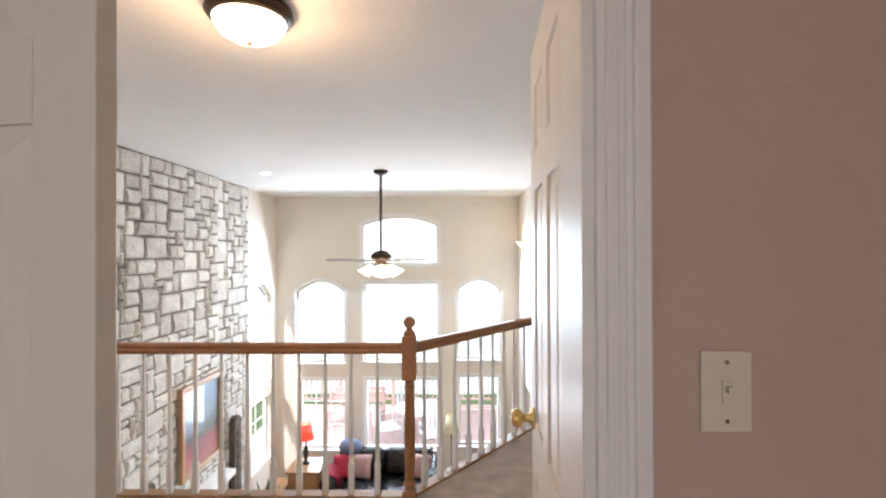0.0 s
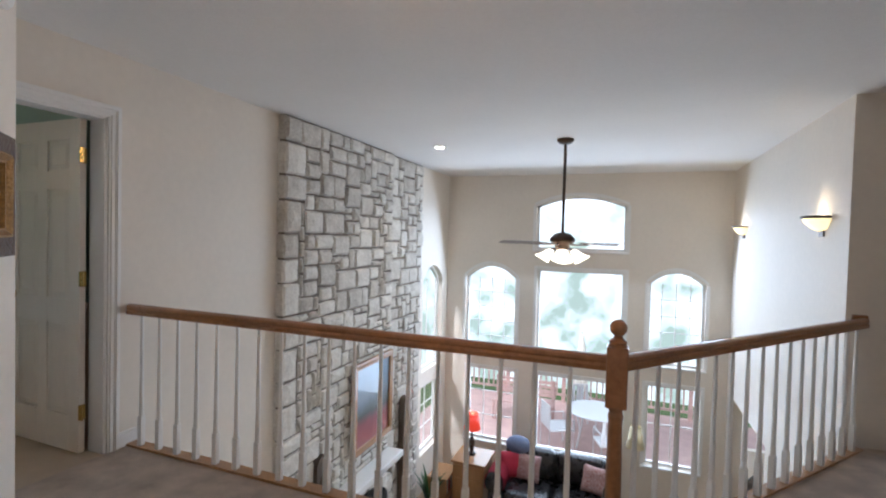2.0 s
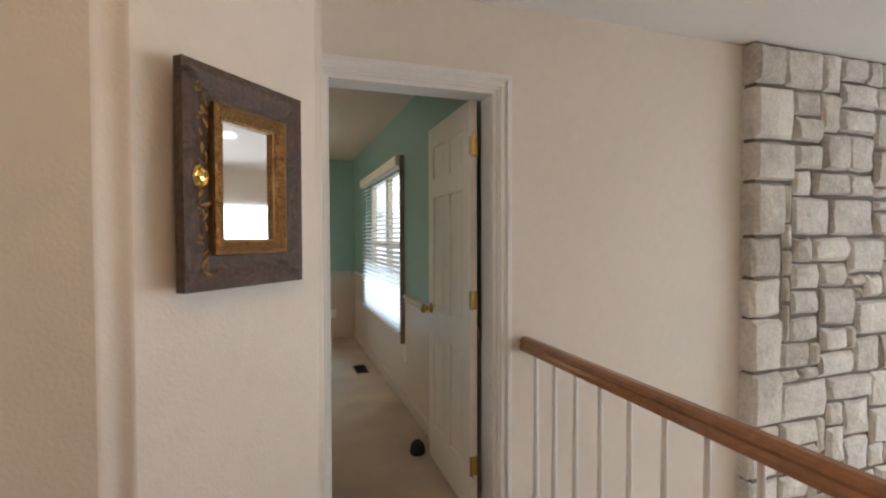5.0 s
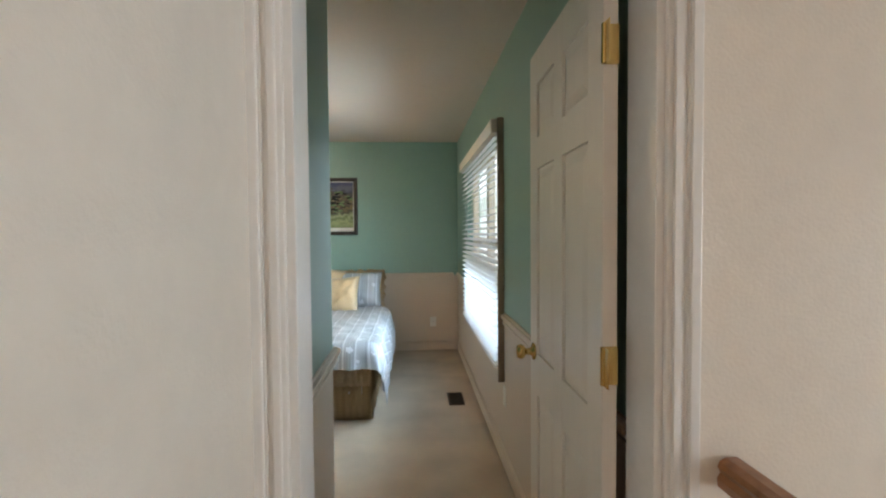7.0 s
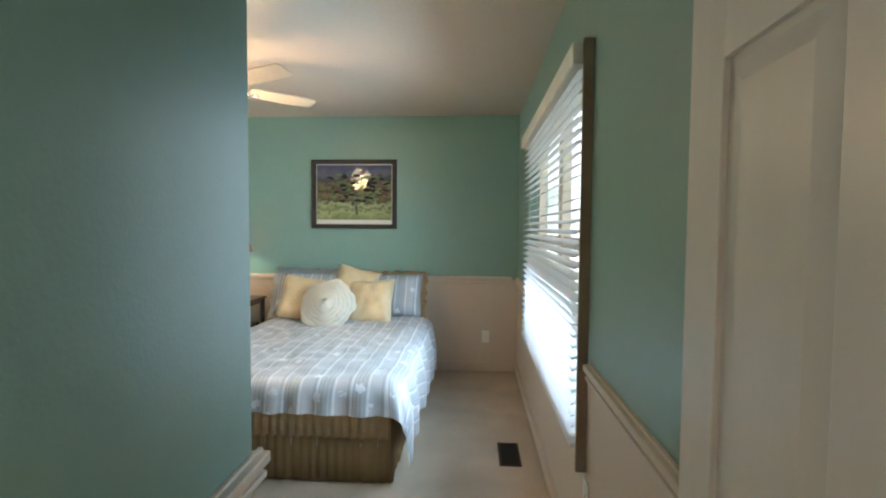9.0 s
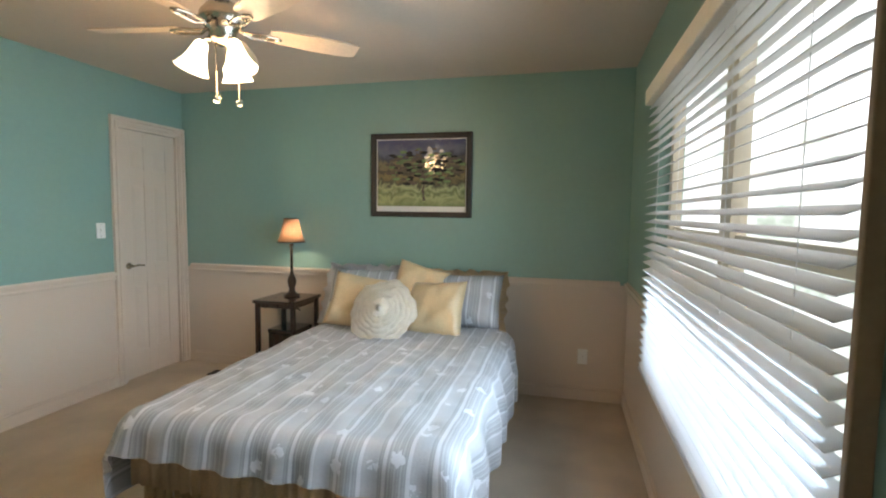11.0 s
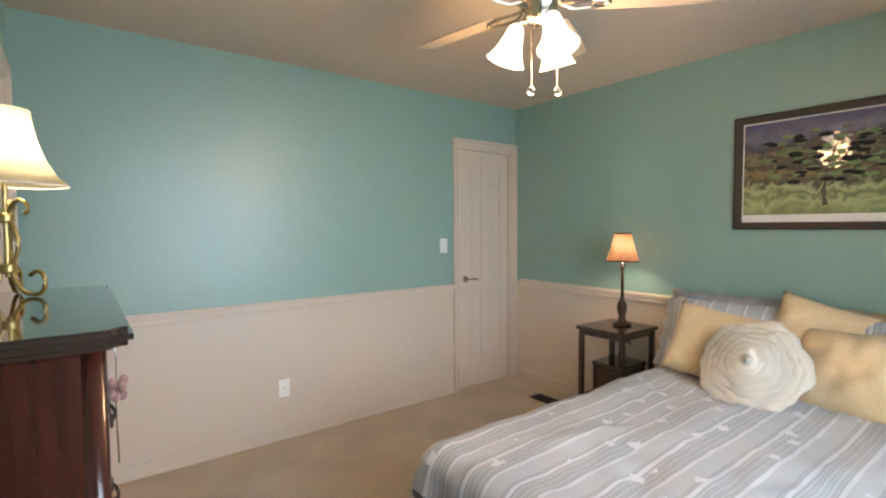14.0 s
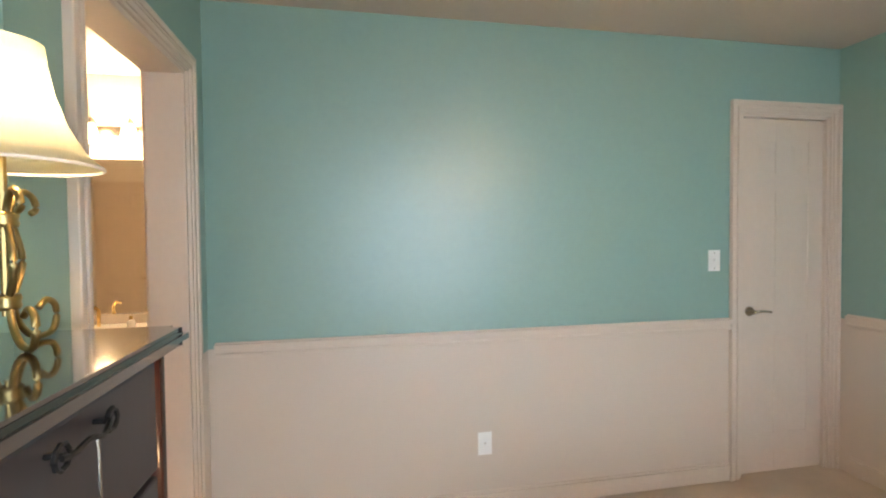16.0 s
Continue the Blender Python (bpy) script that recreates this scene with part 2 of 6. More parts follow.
M = dict(
    cream=mat("cream_wall_paint", (0.76, 0.69, 0.60), 0.55, var=0.04, scale=1.6, fine=20, bump=0.12, bump_scale=120),
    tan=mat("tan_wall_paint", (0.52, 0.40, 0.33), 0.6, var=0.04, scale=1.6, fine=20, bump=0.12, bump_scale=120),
    ceiling=mat("white_ceiling", (0.80, 0.78, 0.75), 0.85, var=0.03, scale=2, fine=40, bump=0.2, bump_scale=90),
    # bedroom's copy of the ceiling white: the fan lamp's dim tan light is in the colour
    ceiling2=mat("lamp_toned_white_ceiling", (0.60, 0.50, 0.40), 0.85, var=0.03, scale=2, fine=40, bump=0.2, bump_scale=90),
    teal=two_tone("teal_and_beige_paint", (0.220, 0.370, 0.315), (0.62, 0.52, 0.42), 0.885),
    white=mat("white_trim_paint", (0.82, 0.80, 0.77), 0.35, var=0.03, scale=5, fine=50),
    door=mat("ivory_door_paint", (0.78, 0.73, 0.66), 0.38, var=0.03, scale=4, fine=40, stretch=(1, 1, 0.2)),
    beige=mat("beige_trim_paint", (0.64, 0.54, 0.44), 0.32, var=0.03, scale=4, fine=40, bump=0.03),
    carpet=mat("beige_cut_pile_carpet", (0.62, 0.51, 0.39), 0.95, var=0.26, scale=2.6, fine=220, bump=0.9, bump_scale=260, spec=0.1),
    carpet2=mat("grey_beige_landing_carpet", (0.56, 0.47, 0.40), 0.95, var=0.42, scale=7, fine=220, bump=0.9, bump_scale=260, spec=0.1),
    oak=mat("varnished_oak", (0.32, 0.14, 0.055), 0.3, var=0.28, scale=5, fine=40, stretch=(1, 1, 1), coat=0.4),
    oak2=mat("honey_oak", (0.38, 0.20, 0.085), 0.32, var=0.25, scale=6, fine=60, stretch=(8, 8, 1), coat=0.3),
    stone=mat("pale_limestone", (0.56, 0.51, 0.44), 0.85, var=0.20, scale=7, fine=45, bump=0.8, bump_scale=24, obj_var=0.55, color2=(0.76, 0.72, 0.65)),
    mortar=mat("grey_mortar", (0.19, 0.16, 0.13), 0.95, var=0.2, scale=12, fine=80, bump=0.5),
    brass=mat("polished_brass", (0.72, 0.52, 0.20), 0.2, 1.0, var=0.06),
    nickel=mat("antique_nickel", (0.52, 0.46, 0.38), 0.25, 1.0, var=0.1),
    gold=mat("aged_gold_iron", (0.42, 0.30, 0.12), 0.35, 1.0, var=0.25, scale=20),
    bronze=mat("oil_rubbed_bronze", (0.07, 0.045, 0.03), 0.4, 0.7, var=0.2),
    iron=mat("black_iron", (0.03, 0.028, 0.026), 0.5, 0.5, var=0.2),
    dark=mat("dark_stained_wood", (0.035, 0.018, 0.012), 0.25, var=0.3, scale=6, fine=50, stretch=(1, 1, 0.15), coat=0.5),
    mahogany=mat("mahogany_veneer", (0.055, 0.013, 0.008), 0.24, var=0.4, scale=7, fine=45, stretch=(1, 1, 0.12), coat=0.5),
    lacquer=mat("black_brown_lacquer", (0.030, 0.020, 0.016), 0.10, var=0.2, coat=1.0),
    chestgrey=mat("charcoal_painted_wood", (0.035, 0.028, 0.030), 0.45, var=0.15, scale=8, fine=60, stretch=(1, 1, 0.2), coat=0.05),
    blade=mat("pale_maple_blade", (0.60, 0.47, 0.33), 0.35, var=0.12, scale=6, fine=50),
    blade_dark=mat("weathered_grey_blade", (0.32, 0.27, 0.23), 0.5, var=0.15),
    shade=glow("frosted_glass_lit", (1.0, 0.80, 0.52), 7.0),
    shade_soft=glow("alabaster_bowl_lit", (1.0, 0.86, 0.52), 0.75, (0.8, 0.72, 0.5)),
    shade_silk=mat("cream_silk_shade", (0.86, 0.80, 0.60), 0.7, var=0.05, scale=9, fine=160, bump=0.1, transl=0.55),
    shade_brown=mat("brown_pleated_shade", (0.30, 0.18, 0.11), 0.8, var=0.2, scale=14, fine=120, bump=0.2, transl=0.5),
    shade_red=glow("red_fabric_shade_lit", (1.0, 0.07, 0.03), 0.8, (0.5, 0.03, 0.02)),
    shade_cream=mat("cream_linen_shade", (0.8, 0.7, 0.45), 0.7),
    dome=glow("alabaster_dome_lit", (1.0, 0.82, 0.55), 4.5),
    recess=glow("recessed_lamp_lit", (1.0, 0.88, 0.7), 12.0),
    plate=mat("white_plastic_plate", (0.85, 0.84, 0.80), 0.3, var=0.02),
    almond=mat("almond_plastic", (0.70, 0.64, 0.52), 0.35, var=0.03),
    glass=pane_glass("window_glass"),
    crystal=mat("clear_crystal", (0.95, 0.95, 0.95), 0.03, var=0.02),
    mirror=mat("mirror_silver", (0.9, 0.91, 0.91), 0.02, 1.0, var=0.005),
    frame_dark=mat("embossed_dark_pewter_frame", (0.085, 0.050, 0.030), 0.5, 0.1, var=0.5, scale=30, fine=90, bump=0.9, bump_scale=55),
    frame_gold=mat("gilded_inner_frame", (0.32, 0.19, 0.075), 0.4, 0.7, var=0.4, scale=40, fine=120, bump=0.9, bump_scale=90),
    print=landscape("tree_landscape_print", (0.16, 0.20, 0.07), (0.05, 0.055, 0.13),
                    ((0.14, (0.34, 0.38, 0.17)), (0.22, (0.12, 0.15, 0.05)), (0.30, (0.36, 0.40, 0.20)), (0.38, (0.05, 0.05, 0.025)), (0.48, (0.20, 0.15, 0.06)), (0.56, (0.035, 0.03, 0.02)),
                     (0.66, (0.19, 0.15, 0.07)), (0.76, (0.035, 0.035, 0.05)), (0.86, (0.11, 0.12, 0.17)))),
    paper=mat("white_print_margin", (0.75, 0.73, 0.68), 0.6, var=0.02),
    abstract=landscape("blue_and_red_painting", (0.42, 0.22, 0.20), (0.30, 0.42, 0.58),
                       ((0.15, (0.42, 0.14, 0.14)), (0.30, (0.30, 0.10, 0.11)), (0.42, (0.08, 0.10, 0.09)), (0.60, (0.20, 0.27, 0.33)), (0.80, (0.24, 0.35, 0.48))), (-0.42, 0.62), 3),
    blind=mat("white_vinyl_slat", (0.85, 0.85, 0.86), 0.4, var=0.02, transl=0.40),
    quilt=striped_quilt("silver_striped_satin"),
    goldsatin=mat("gold_satin", (0.64, 0.48, 0.28), 0.34, var=0.15, scale=8, fine=120, bump=0.15, bump_scale=60, spec=0.7),
    ivory=mat("ivory_chiffon", (0.89, 0.83, 0.72), 0.75, var=0.05, bump=0.3, bump_scale=80),
    skirt=mat("tan_bed_skirt", (0.55, 0.41, 0.23), 0.6, var=0.12, scale=5, fine=100, bump=0.1),
    mattress=mat("white_ticking", (0.7, 0.68, 0.64), 0.8),
    leather=mat("black_leather", (0.020, 0.018, 0.020), 0.28, var=0.25, scale=14, fine=120, bump=0.25, bump_scale=70, coat=0.2),
    redcloth=mat("crimson_cushion", (0.42, 0.02, 0.05), 0.75, var=0.2, bump=0.2),
    pattern=mat("red_and_cream_patterned_cloth", (0.35, 0.03, 0.05), 0.8, var=0.3, scale=40, fine=90, color2=(0.6, 0.5, 0.45)),
    leaf=mat("dark_green_leaf", (0.035, 0.10, 0.03), 0.45, var=0.35, scale=8),
    foliage=mat("tree_foliage", (0.10, 0.17, 0.06), 0.7, var=0.5, scale=1.5, fine=6, color2=(0.20, 0.30, 0.12)),
    bark=mat("tree_bark", (0.10, 0.075, 0.055), 0.9, var=0.3, bump=0.6, bump_scale=12),
    grass=mat("lawn_ground", (0.07, 0.11, 0.035), 0.95, var=0.35, scale=0.6, fine=9),
    redwood=mat("red_stained_deck_wood", (0.46, 0.31, 0.28), 0.6, var=0.25, scale=4, fine=30),
    floorwood=mat("pale_wood_floor", (0.42, 0.30, 0.19), 0.35, var=0.18, scale=4, fine=30, stretch=(6, 1, 1)),
    siding=mat("exterior_siding", (0.55, 0.52, 0.46), 0.8, var=0.06),
    pot=mat("dark_blue_glaze", (0.03, 0.04, 0.06), 0.2, coat=0.6),
    soot=mat("soot_black", (0.012, 0.011, 0.010), 0.95, var=0.3),
    porcelain=mat("white_porcelain", (0.85, 0.85, 0.83), 0.12, var=0.01, coat=0.5),
    ebony=mat("ebonised_frame_wood", (0.020, 0.014, 0.010), 0.5, var=0.3, scale=9, fine=70),
    strip=mat("brown_edge_strip", (0.30, 0.22, 0.15), 0.5, var=0.15, scale=8, fine=60),
    blue_cloth=mat("blue_grey_cloth", (0.16, 0.20, 0.32), 0.8, var=0.3, scale=30, fine=90),
    patio=mat("pale_patio_metal", (0.62, 0.62, 0.63), 0.45, var=0.06),
    black=mat("black_rubber", (0.015, 0.015, 0.015), 0.6),
    rose=mat("dusty_pink_tassel", (0.36, 0.20, 0.18), 0.8, var=0.3, scale=40),
)
M["crystal"].node_tree.nodes["Principled BSDF"].inputs["Transmission Weight"].default_value = 1.0
# ---- building helpers ----
def box(bm, x0, x1, y0, y1, z0, z1, bevel=0.0):
    r = bmesh.ops.create_cube(bm, size=1.0)
    vs = r["verts"]
    for v in vs:
        v.co = Vector(((x0 + x1) / 2 + v.co.x * (x1 - x0), (y0 + y1) / 2 + v.co.y * (y1 - y0), (z0 + z1) / 2 + v.co.z * (z1 - z0)))
    if bevel:
        es = list({e for v in vs for e in v.link_edges})
        bmesh.ops.bevel(bm, geom=es, offset=bevel, segments=2, affect="EDGES", profile=0.5)
    return bm


def lathe(bm, profile, seg=24, cx=0, cy=0):
    """Turn a profile of (radius, height) round the upright axis."""
    rings = []
    for r, z in profile:
        rings.append([bm.verts.new((cx + max(r, 1e-4) * math.cos(2 * math.pi * i / seg), cy + max(r, 1e-4) * math.sin(2 * math.pi * i / seg), z)) for i in range(seg)])
    for a, b in zip(rings, rings[1:]):
        for i in range(seg):
            bm.faces.new((a[i], a[(i + 1) % seg], b[(i + 1) % seg], b[i]))
    for ring in (rings[0], rings[-1]):
        try:
            bm.faces.new(ring)
        except ValueError:
            pass
    bmesh.ops.recalc_face_normals(bm, faces=bm.faces)
    return bm


def prism(bm, pts, z0, z1, bevel_upright=0.0):
    lo = [bm.verts.new((x, y, z0)) for x, y in pts]
    hi = [bm.verts.new((x, y, z1)) for x, y in pts]
    bm.faces.new(lo); bm.faces.new(hi)
    es = []
    for i in range(len(pts)):
        j = (i + 1) % len(pts)
        bm.faces.new((lo[i], lo[j], hi[j], hi[i]))
    bmesh.ops.recalc_face_normals(bm, faces=bm.faces)
    if bevel_upright:
        es = [e for e in bm.edges if abs(e.verts[0].co.z - e.verts[1].co.z) > 0.01]
        bmesh.ops.bevel(bm, geom=es, offset=bevel_upright, segments=4, affect="EDGES")
    return bm


def tube(bm, pts, r, seg=8, r2=None):
    """A round rod through the points."""
    pts = [Vector(p) for p in pts]
    rings = []
    for i, p in enumerate(pts):
        d = (pts[min(i + 1, len(pts) - 1)] - pts[max(i - 1, 0)]).normalized()
        q = d.to_track_quat("Z", "Y")
        rad = r if r2 is None else r + (r2 - r) * i / (len(pts) - 1)
        rings.append([bm.verts.new(p + q @ Vector((rad * math.cos(2 * math.pi * k / seg), rad * math.sin(2 * math.pi * k / seg), 0))) for k in range(seg)])
    for a, b in zip(rings, rings[1:]):
        for k in range(seg):
            bm.faces.new((a[k], a[(k + 1) % seg], b[(k + 1) % seg], b[k]))
    bm.faces.new(rings[0]); bm.faces.new(rings[-1])
    bmesh.ops.recalc_face_normals(bm, faces=bm.faces)
    return bm


def ball(bm, c, r, seg=12, squash=(1, 1, 1)):
    res = bmesh.ops.create_uvsphere(bm, u_segments=seg, v_segments=max(6, seg * 2 // 3), radius=r)
    for v in res["verts"]:
        v.co = Vector(c) + Vector((v.co.x * squash[0], v.co.y * squash[1], v.co.z * squash[2]))
    return bm


def part(name, bm, material, parent=None, label="", smooth=False):
    me = bpy.data.meshes.new(name)
    if smooth:
        for f in bm.faces:
            f.smooth = True
    bm.to_mesh(me)
    bm.free()
    me.materials.append(M[material])
    o = new(name, me)
    if parent is not None:
        o.parent = parent
    if label:
        tagged(o, label)
    return o


def thing(name, label, category, m=None, group="", kind=""):
    o = new(name)
    o.empty_display_size = 0.1
    if m is not None:
        o.matrix_world = m
    return tagged(o, label, category, group, kind)


def B(*args, bevel=0.0):
    return box(bmesh.new(), *args, bevel=bevel)


def structure(name, bm, material, label, category):
    return tagged(part(name, bm, material), label, category, kind="structure")


def arch_fill(bm, a0, a1, spring, top, place, n=12):
    """The two corners above a segmental arch, between a0 and a1. place(a, z, side) gives the point."""
    pts = [(a0 + (a1 - a0) * i / n, spring + (top - spring) * (1 - (2 * i / n - 1) ** 2)) for i in range(n + 1)]
    for (p, zp), (q, zq) in zip(pts, pts[1:]):
        c = [bm.verts.new(place(a, z, s)) for s in (0, 1) for a, z in ((p, zp), (q, zq), (q, top + 0.001), (p, top + 0.001))]
        for f in ((0, 1, 2, 3), (7, 6, 5, 4), (0, 4, 5, 1), (1, 5, 6, 2), (2, 6, 7, 3), (3, 7, 4, 0)):
            bm.faces.new([c[k] for k in f])


def wall(name, axis, p0, p1, a0, a1, z0, z1, openings, material, label):
    """A wall between p0 and p1 across its axis, from a0 to a1 along it. Openings: (a0, a1, z0, top[, spring])."""
    bm = bmesh.new()
    place = (lambda a, z, s: (p1 if s else p0, a, z)) if axis == "x" else (lambda a, z, s: (a, p1 if s else p0, z))

    def slab(u0, u1, w0, w1):
        if u1 - u0 > 1e-4 and w1 - w0 > 1e-4:
            (box(bm, p0, p1, u0, u1, w0, w1) if axis == "x" else box(bm, u0, u1, p0, p1, w0, w1))
    cuts = sorted({a0, a1, *[o[0] for o in openings], *[o[1] for o in openings]})
    for u0, u1 in zip(cuts, cuts[1:]):
        hs = sorted([(o[2], o[3]) for o in openings if o[0] <= u0 + 1e-6 and o[1] >= u1 - 1e-6])
        low = z0
        for h0, h1 in hs:
            slab(u0, u1, low, h0)
            low = h1
        slab(u0, u1, low, z1)
    for o in openings:
        if len(o) > 4:
            arch_fill(bm, o[0], o[1], o[4], o[3], place)
    bmesh.ops.recalc_face_normals(bm, faces=bm.faces)
    return structure(name, bm, material, label, "wall")


def round_off(bm):
    """Smooth shading on the narrow faces of a rounded corner."""
    for f in bm.faces:
        f.smooth = abs(f.normal.z) < 0.1 and f.calc_area() < 0.08


# ---- structure ----
CEIL, LOW = 2.44, -2.72
SOUTH_WINDOWS = [(-1.50, -0.10, 1.21, 2.09, 1.93), (-2.69, -1.80, -0.56, 0.93, 0.70), (-1.46, -0.10, -0.53, 0.89), (0.24, 1.02, -0.50, 0.95, 0.75),
                 (-2.63, -1.78, -2.12, -0.86), (-1.44, -0.10, -2.12, -0.85), (0.25, 1.00, -2.05, -0.80)]
SIDE_WINDOWS = [(7.55, 8.38, -0.78, 0.91, 0.68), (7.55, 8.38, -2.12, -1.02)]
wall("wall_far", "y", 8.64, 8.78, -3.22, 1.52, LOW, CEIL, SOUTH_WINDOWS, "cream", "cream painted wall with tall arched windows")
wall("wall_chimney_side", "x", -3.12, -3.04, 1.74, 8.64, LOW, CEIL, [(1.895, 2.665, -0.02, 2.05), *SIDE_WINDOWS], "cream", "cream painted wall beside the stone chimney")
wall("wall_chimney_side_outer", "x", -3.22, -3.123, 2.81, 6.9, LOW, CEIL, [], "siding", "outer face of the chimney wall")
wall("wall_landing_end", "x", 2.40, 2.52, 1.48, 4.92, -0.3, CEIL, [], "cream", "cream wall at the end of the landing")
wall("wall_landing_return", "y", 4.80, 4.92, 1.47, 2.40, LOW, CEIL, [], "cream", "cream return wall beside the railing")
wall("wall_below_landing_side", "x", 1.34, 1.47, 2.70, 4.798, LOW, -0.30, [], "cream", "cream wall under the landing")
wall("wall_sconces", "x", 1.34, 1.47, 4.80, 8.64, LOW, CEIL, [(6.6, 8.3, LOW, -0.75)], "cream", "cream wall with two sconces")
wall("wall_double_door", "y", 0.712, 0.82, -1.95, 1.34, 0, CEIL, [(-1.09, 0.33, 0, 2.05)], "cream", "cream wall with a double doorway")
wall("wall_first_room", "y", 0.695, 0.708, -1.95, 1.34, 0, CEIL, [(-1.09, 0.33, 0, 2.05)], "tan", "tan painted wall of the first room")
# unseen wall; its opening is added to let fill light into the first room
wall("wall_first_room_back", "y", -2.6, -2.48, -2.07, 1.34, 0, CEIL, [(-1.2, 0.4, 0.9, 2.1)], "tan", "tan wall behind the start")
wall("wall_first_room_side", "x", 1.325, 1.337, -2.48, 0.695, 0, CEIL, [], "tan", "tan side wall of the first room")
wall("wall_below_landing", "y", 2.70, 2.80, -3.04, 1.34, LOW, -0.30, [], "cream", "cream wall under the landing")
bm = prism(bmesh.new(), [(0.45, 0.82), (0.57, 0.82), (0.57, 1.48), (2.52, 1.48), (2.52, 1.60), (0.45, 1.60)], 0, CEIL)
bmesh.ops.bevel(bm, geom=[e for e in bm.edges if all(abs(v.co.x - 0.45) < 0.01 and abs(v.co.y - 1.6) < 0.01 for v in e.verts)], offset=0.03, segments=7, affect="EDGES")
round_off(bm)
structure("wall_landing_corner", bm, "cream", "cream wall with a rounded corner on the landing", "wall")
bm = prism(bmesh.new(), [(-1.95, -2.48), (-1.95, 1.46), (-2.30, 1.83), (-3.04, 1.83), (-3.04, 1.745), (-2.35, 1.745), (-2.07, 1.42), (-2.07, -2.48)], 0, CEIL)
bmesh.ops.bevel(bm, geom=[e for e in bm.edges if all(v.co.y > 1.44 and -2.32 < v.co.x < -1.9 and abs(v.co.y - 1.745) > 0.01 for v in e.verts) and abs(e.verts[0].co.z - e.verts[1].co.z) > 1], offset=0.03, segments=7, affect="EDGES")
round_off(bm)
structure("wall_angled", bm, "cream", "cream angled wall with rounded corners", "wall")
FLOOR_EDGE = [(-3.04, 2.88), (-0.10, 2.88), (1.34, 4.66), (1.45, 4.799), (2.40, 4.799), (2.40, 1.5), (1.34, 1.5)]
structure("floor_landing", prism(bmesh.new(), [(-3.04, 1.0), *FLOOR_EDGE, (1.34, -2.48), (-3.04, -2.48)], -0.30, 0), "carpet2", "grey-beige carpet with brushed pile on the landing", "floor")
structure("floor_living", B(-3.22, 1.47, 2.7, 8.78, LOW - 0.1, LOW), "floorwood", "pale wood floor of the living room", "floor")
structure("ceiling", B(-3.24, 2.54, -2.7, 8.8, CEIL, CEIL + 0.1), "ceiling", "white textured ceiling over landing and living room", "ceiling")
# bedroom
BW = (-6.70, -4.89, 0.60, 2.02)
wall("wall_bedroom_entry", "x", -3.17, -3.123, 1.62, 2.678, 0, CEIL, [(1.895, 2.665, 0.0, 2.05)], "teal", "teal and beige painted wall round the entry door")
wall("wall_passage", "y", 1.69, 1.81, -4.06, -3.17, 0, CEIL, [], "teal", "teal painted wall of the short entry passage")
wall("wall_chest", "x", -4.06, -3.95, 0.10, 1.69, 0, CEIL, [], "teal", "teal painted wall behind the chest")
wall("wall_bath_front", "x", -4.27, -4.20, -1.155, 0.10, 0, CEIL, [(-0.92, -0.16, 0, 2.05)], "teal", "teal painted wall with the bathroom doorway")
wall("wall_jog", "y", 0.02, 0.10, -4.20, -3.95, 0, CEIL, [], "teal", "teal return beside the bathroom doorway")
wall("wall_bath_side", "x", -4.197, -4.13, -2.3, 0.02, 0, CEIL, [(-0.92, -0.16, 0, 2.05)], "cream", "cream bathroom side of the wall")
wall("wall_closet", "y", -1.28, -1.155, -7.82, -4.20, 0, CEIL, [(-7.63, -7.035, 0, 2.05)], "teal", "teal wall over a beige wainscot, with a closet door")
wall("wall_headboard", "x", -7.82, -7.70, -1.155, 2.80, 0, CEIL, [], "teal", "teal wall over a beige wainscot behind the bed")
wall("wall_window", "y", 2.68, 2.80, -7.70, -3.123, 0, CEIL, [BW], "teal", "teal wall with the blinded window")
structure("floor_bedroom", B(-7.82, -3.04, -2.4, 2.80, -0.12, 0.0), "carpet", "beige cut-pile carpet", "floor")
structure("ceiling_bedroom", B(-7.84, -3.24, -1.30, 2.82, CEIL, CEIL + 0.1), "ceiling2", "white bedroom ceiling with dim warm lamplight in its colour", "ceiling")
structure("closet_back", B(-7.8, -6.9, -1.9, -1.8, 0, CEIL), "cream", "plain back of the closet", "wall")
# bathroom
wall("wall_bath_vanity", "y", -2.42, -2.30, -4.197, -2.07, 0, CEIL, [], "cream", "cream bathroom wall behind the vanity")
wall("wall_bath_door", "y", 0.30, 0.40, -3.95, -2.07, 0, CEIL, [], "cream", "cream bathroom wall with a door")
structure("ceiling_bath", B(-4.197, -3.24, -2.42, 0.4, CEIL + 0.004, CEIL + 0.1), "ceiling", "white bathroom ceiling", "ceiling")
structure("floor_bath", B(-4.13, -2.07, -2.3, 0.3, 0.001, 0.012), "porcelain", "pale bathroom floor", "floor")


def trim(name, x0, x1, y0, y1, z0, z1, material, label, bevel=0.006):
    return structure(name, B(x0, x1, y0, y1, z0, z1, bevel=bevel), material, label, "trim")


def chair_rail(axis, face, side, a0, a1):
    """Moulded rail: a broad flat with a proud nosing and a lower bead."""
    bm = bmesh.new()
    for depth, w0, w1 in ((0.012, 0.845, 0.915), (0.028, 0.885, 0.908), (0.020, 0.852, 0.866)):
        p = sorted((face, face + side * depth))
        box(bm, *(p if axis == "x" else (a0, a1)), *((a0, a1) if axis == "x" else p), w0, w1, bevel=0.003)
    structure("chair_rail", bm, "beige", "beige moulded chair rail", "trim")


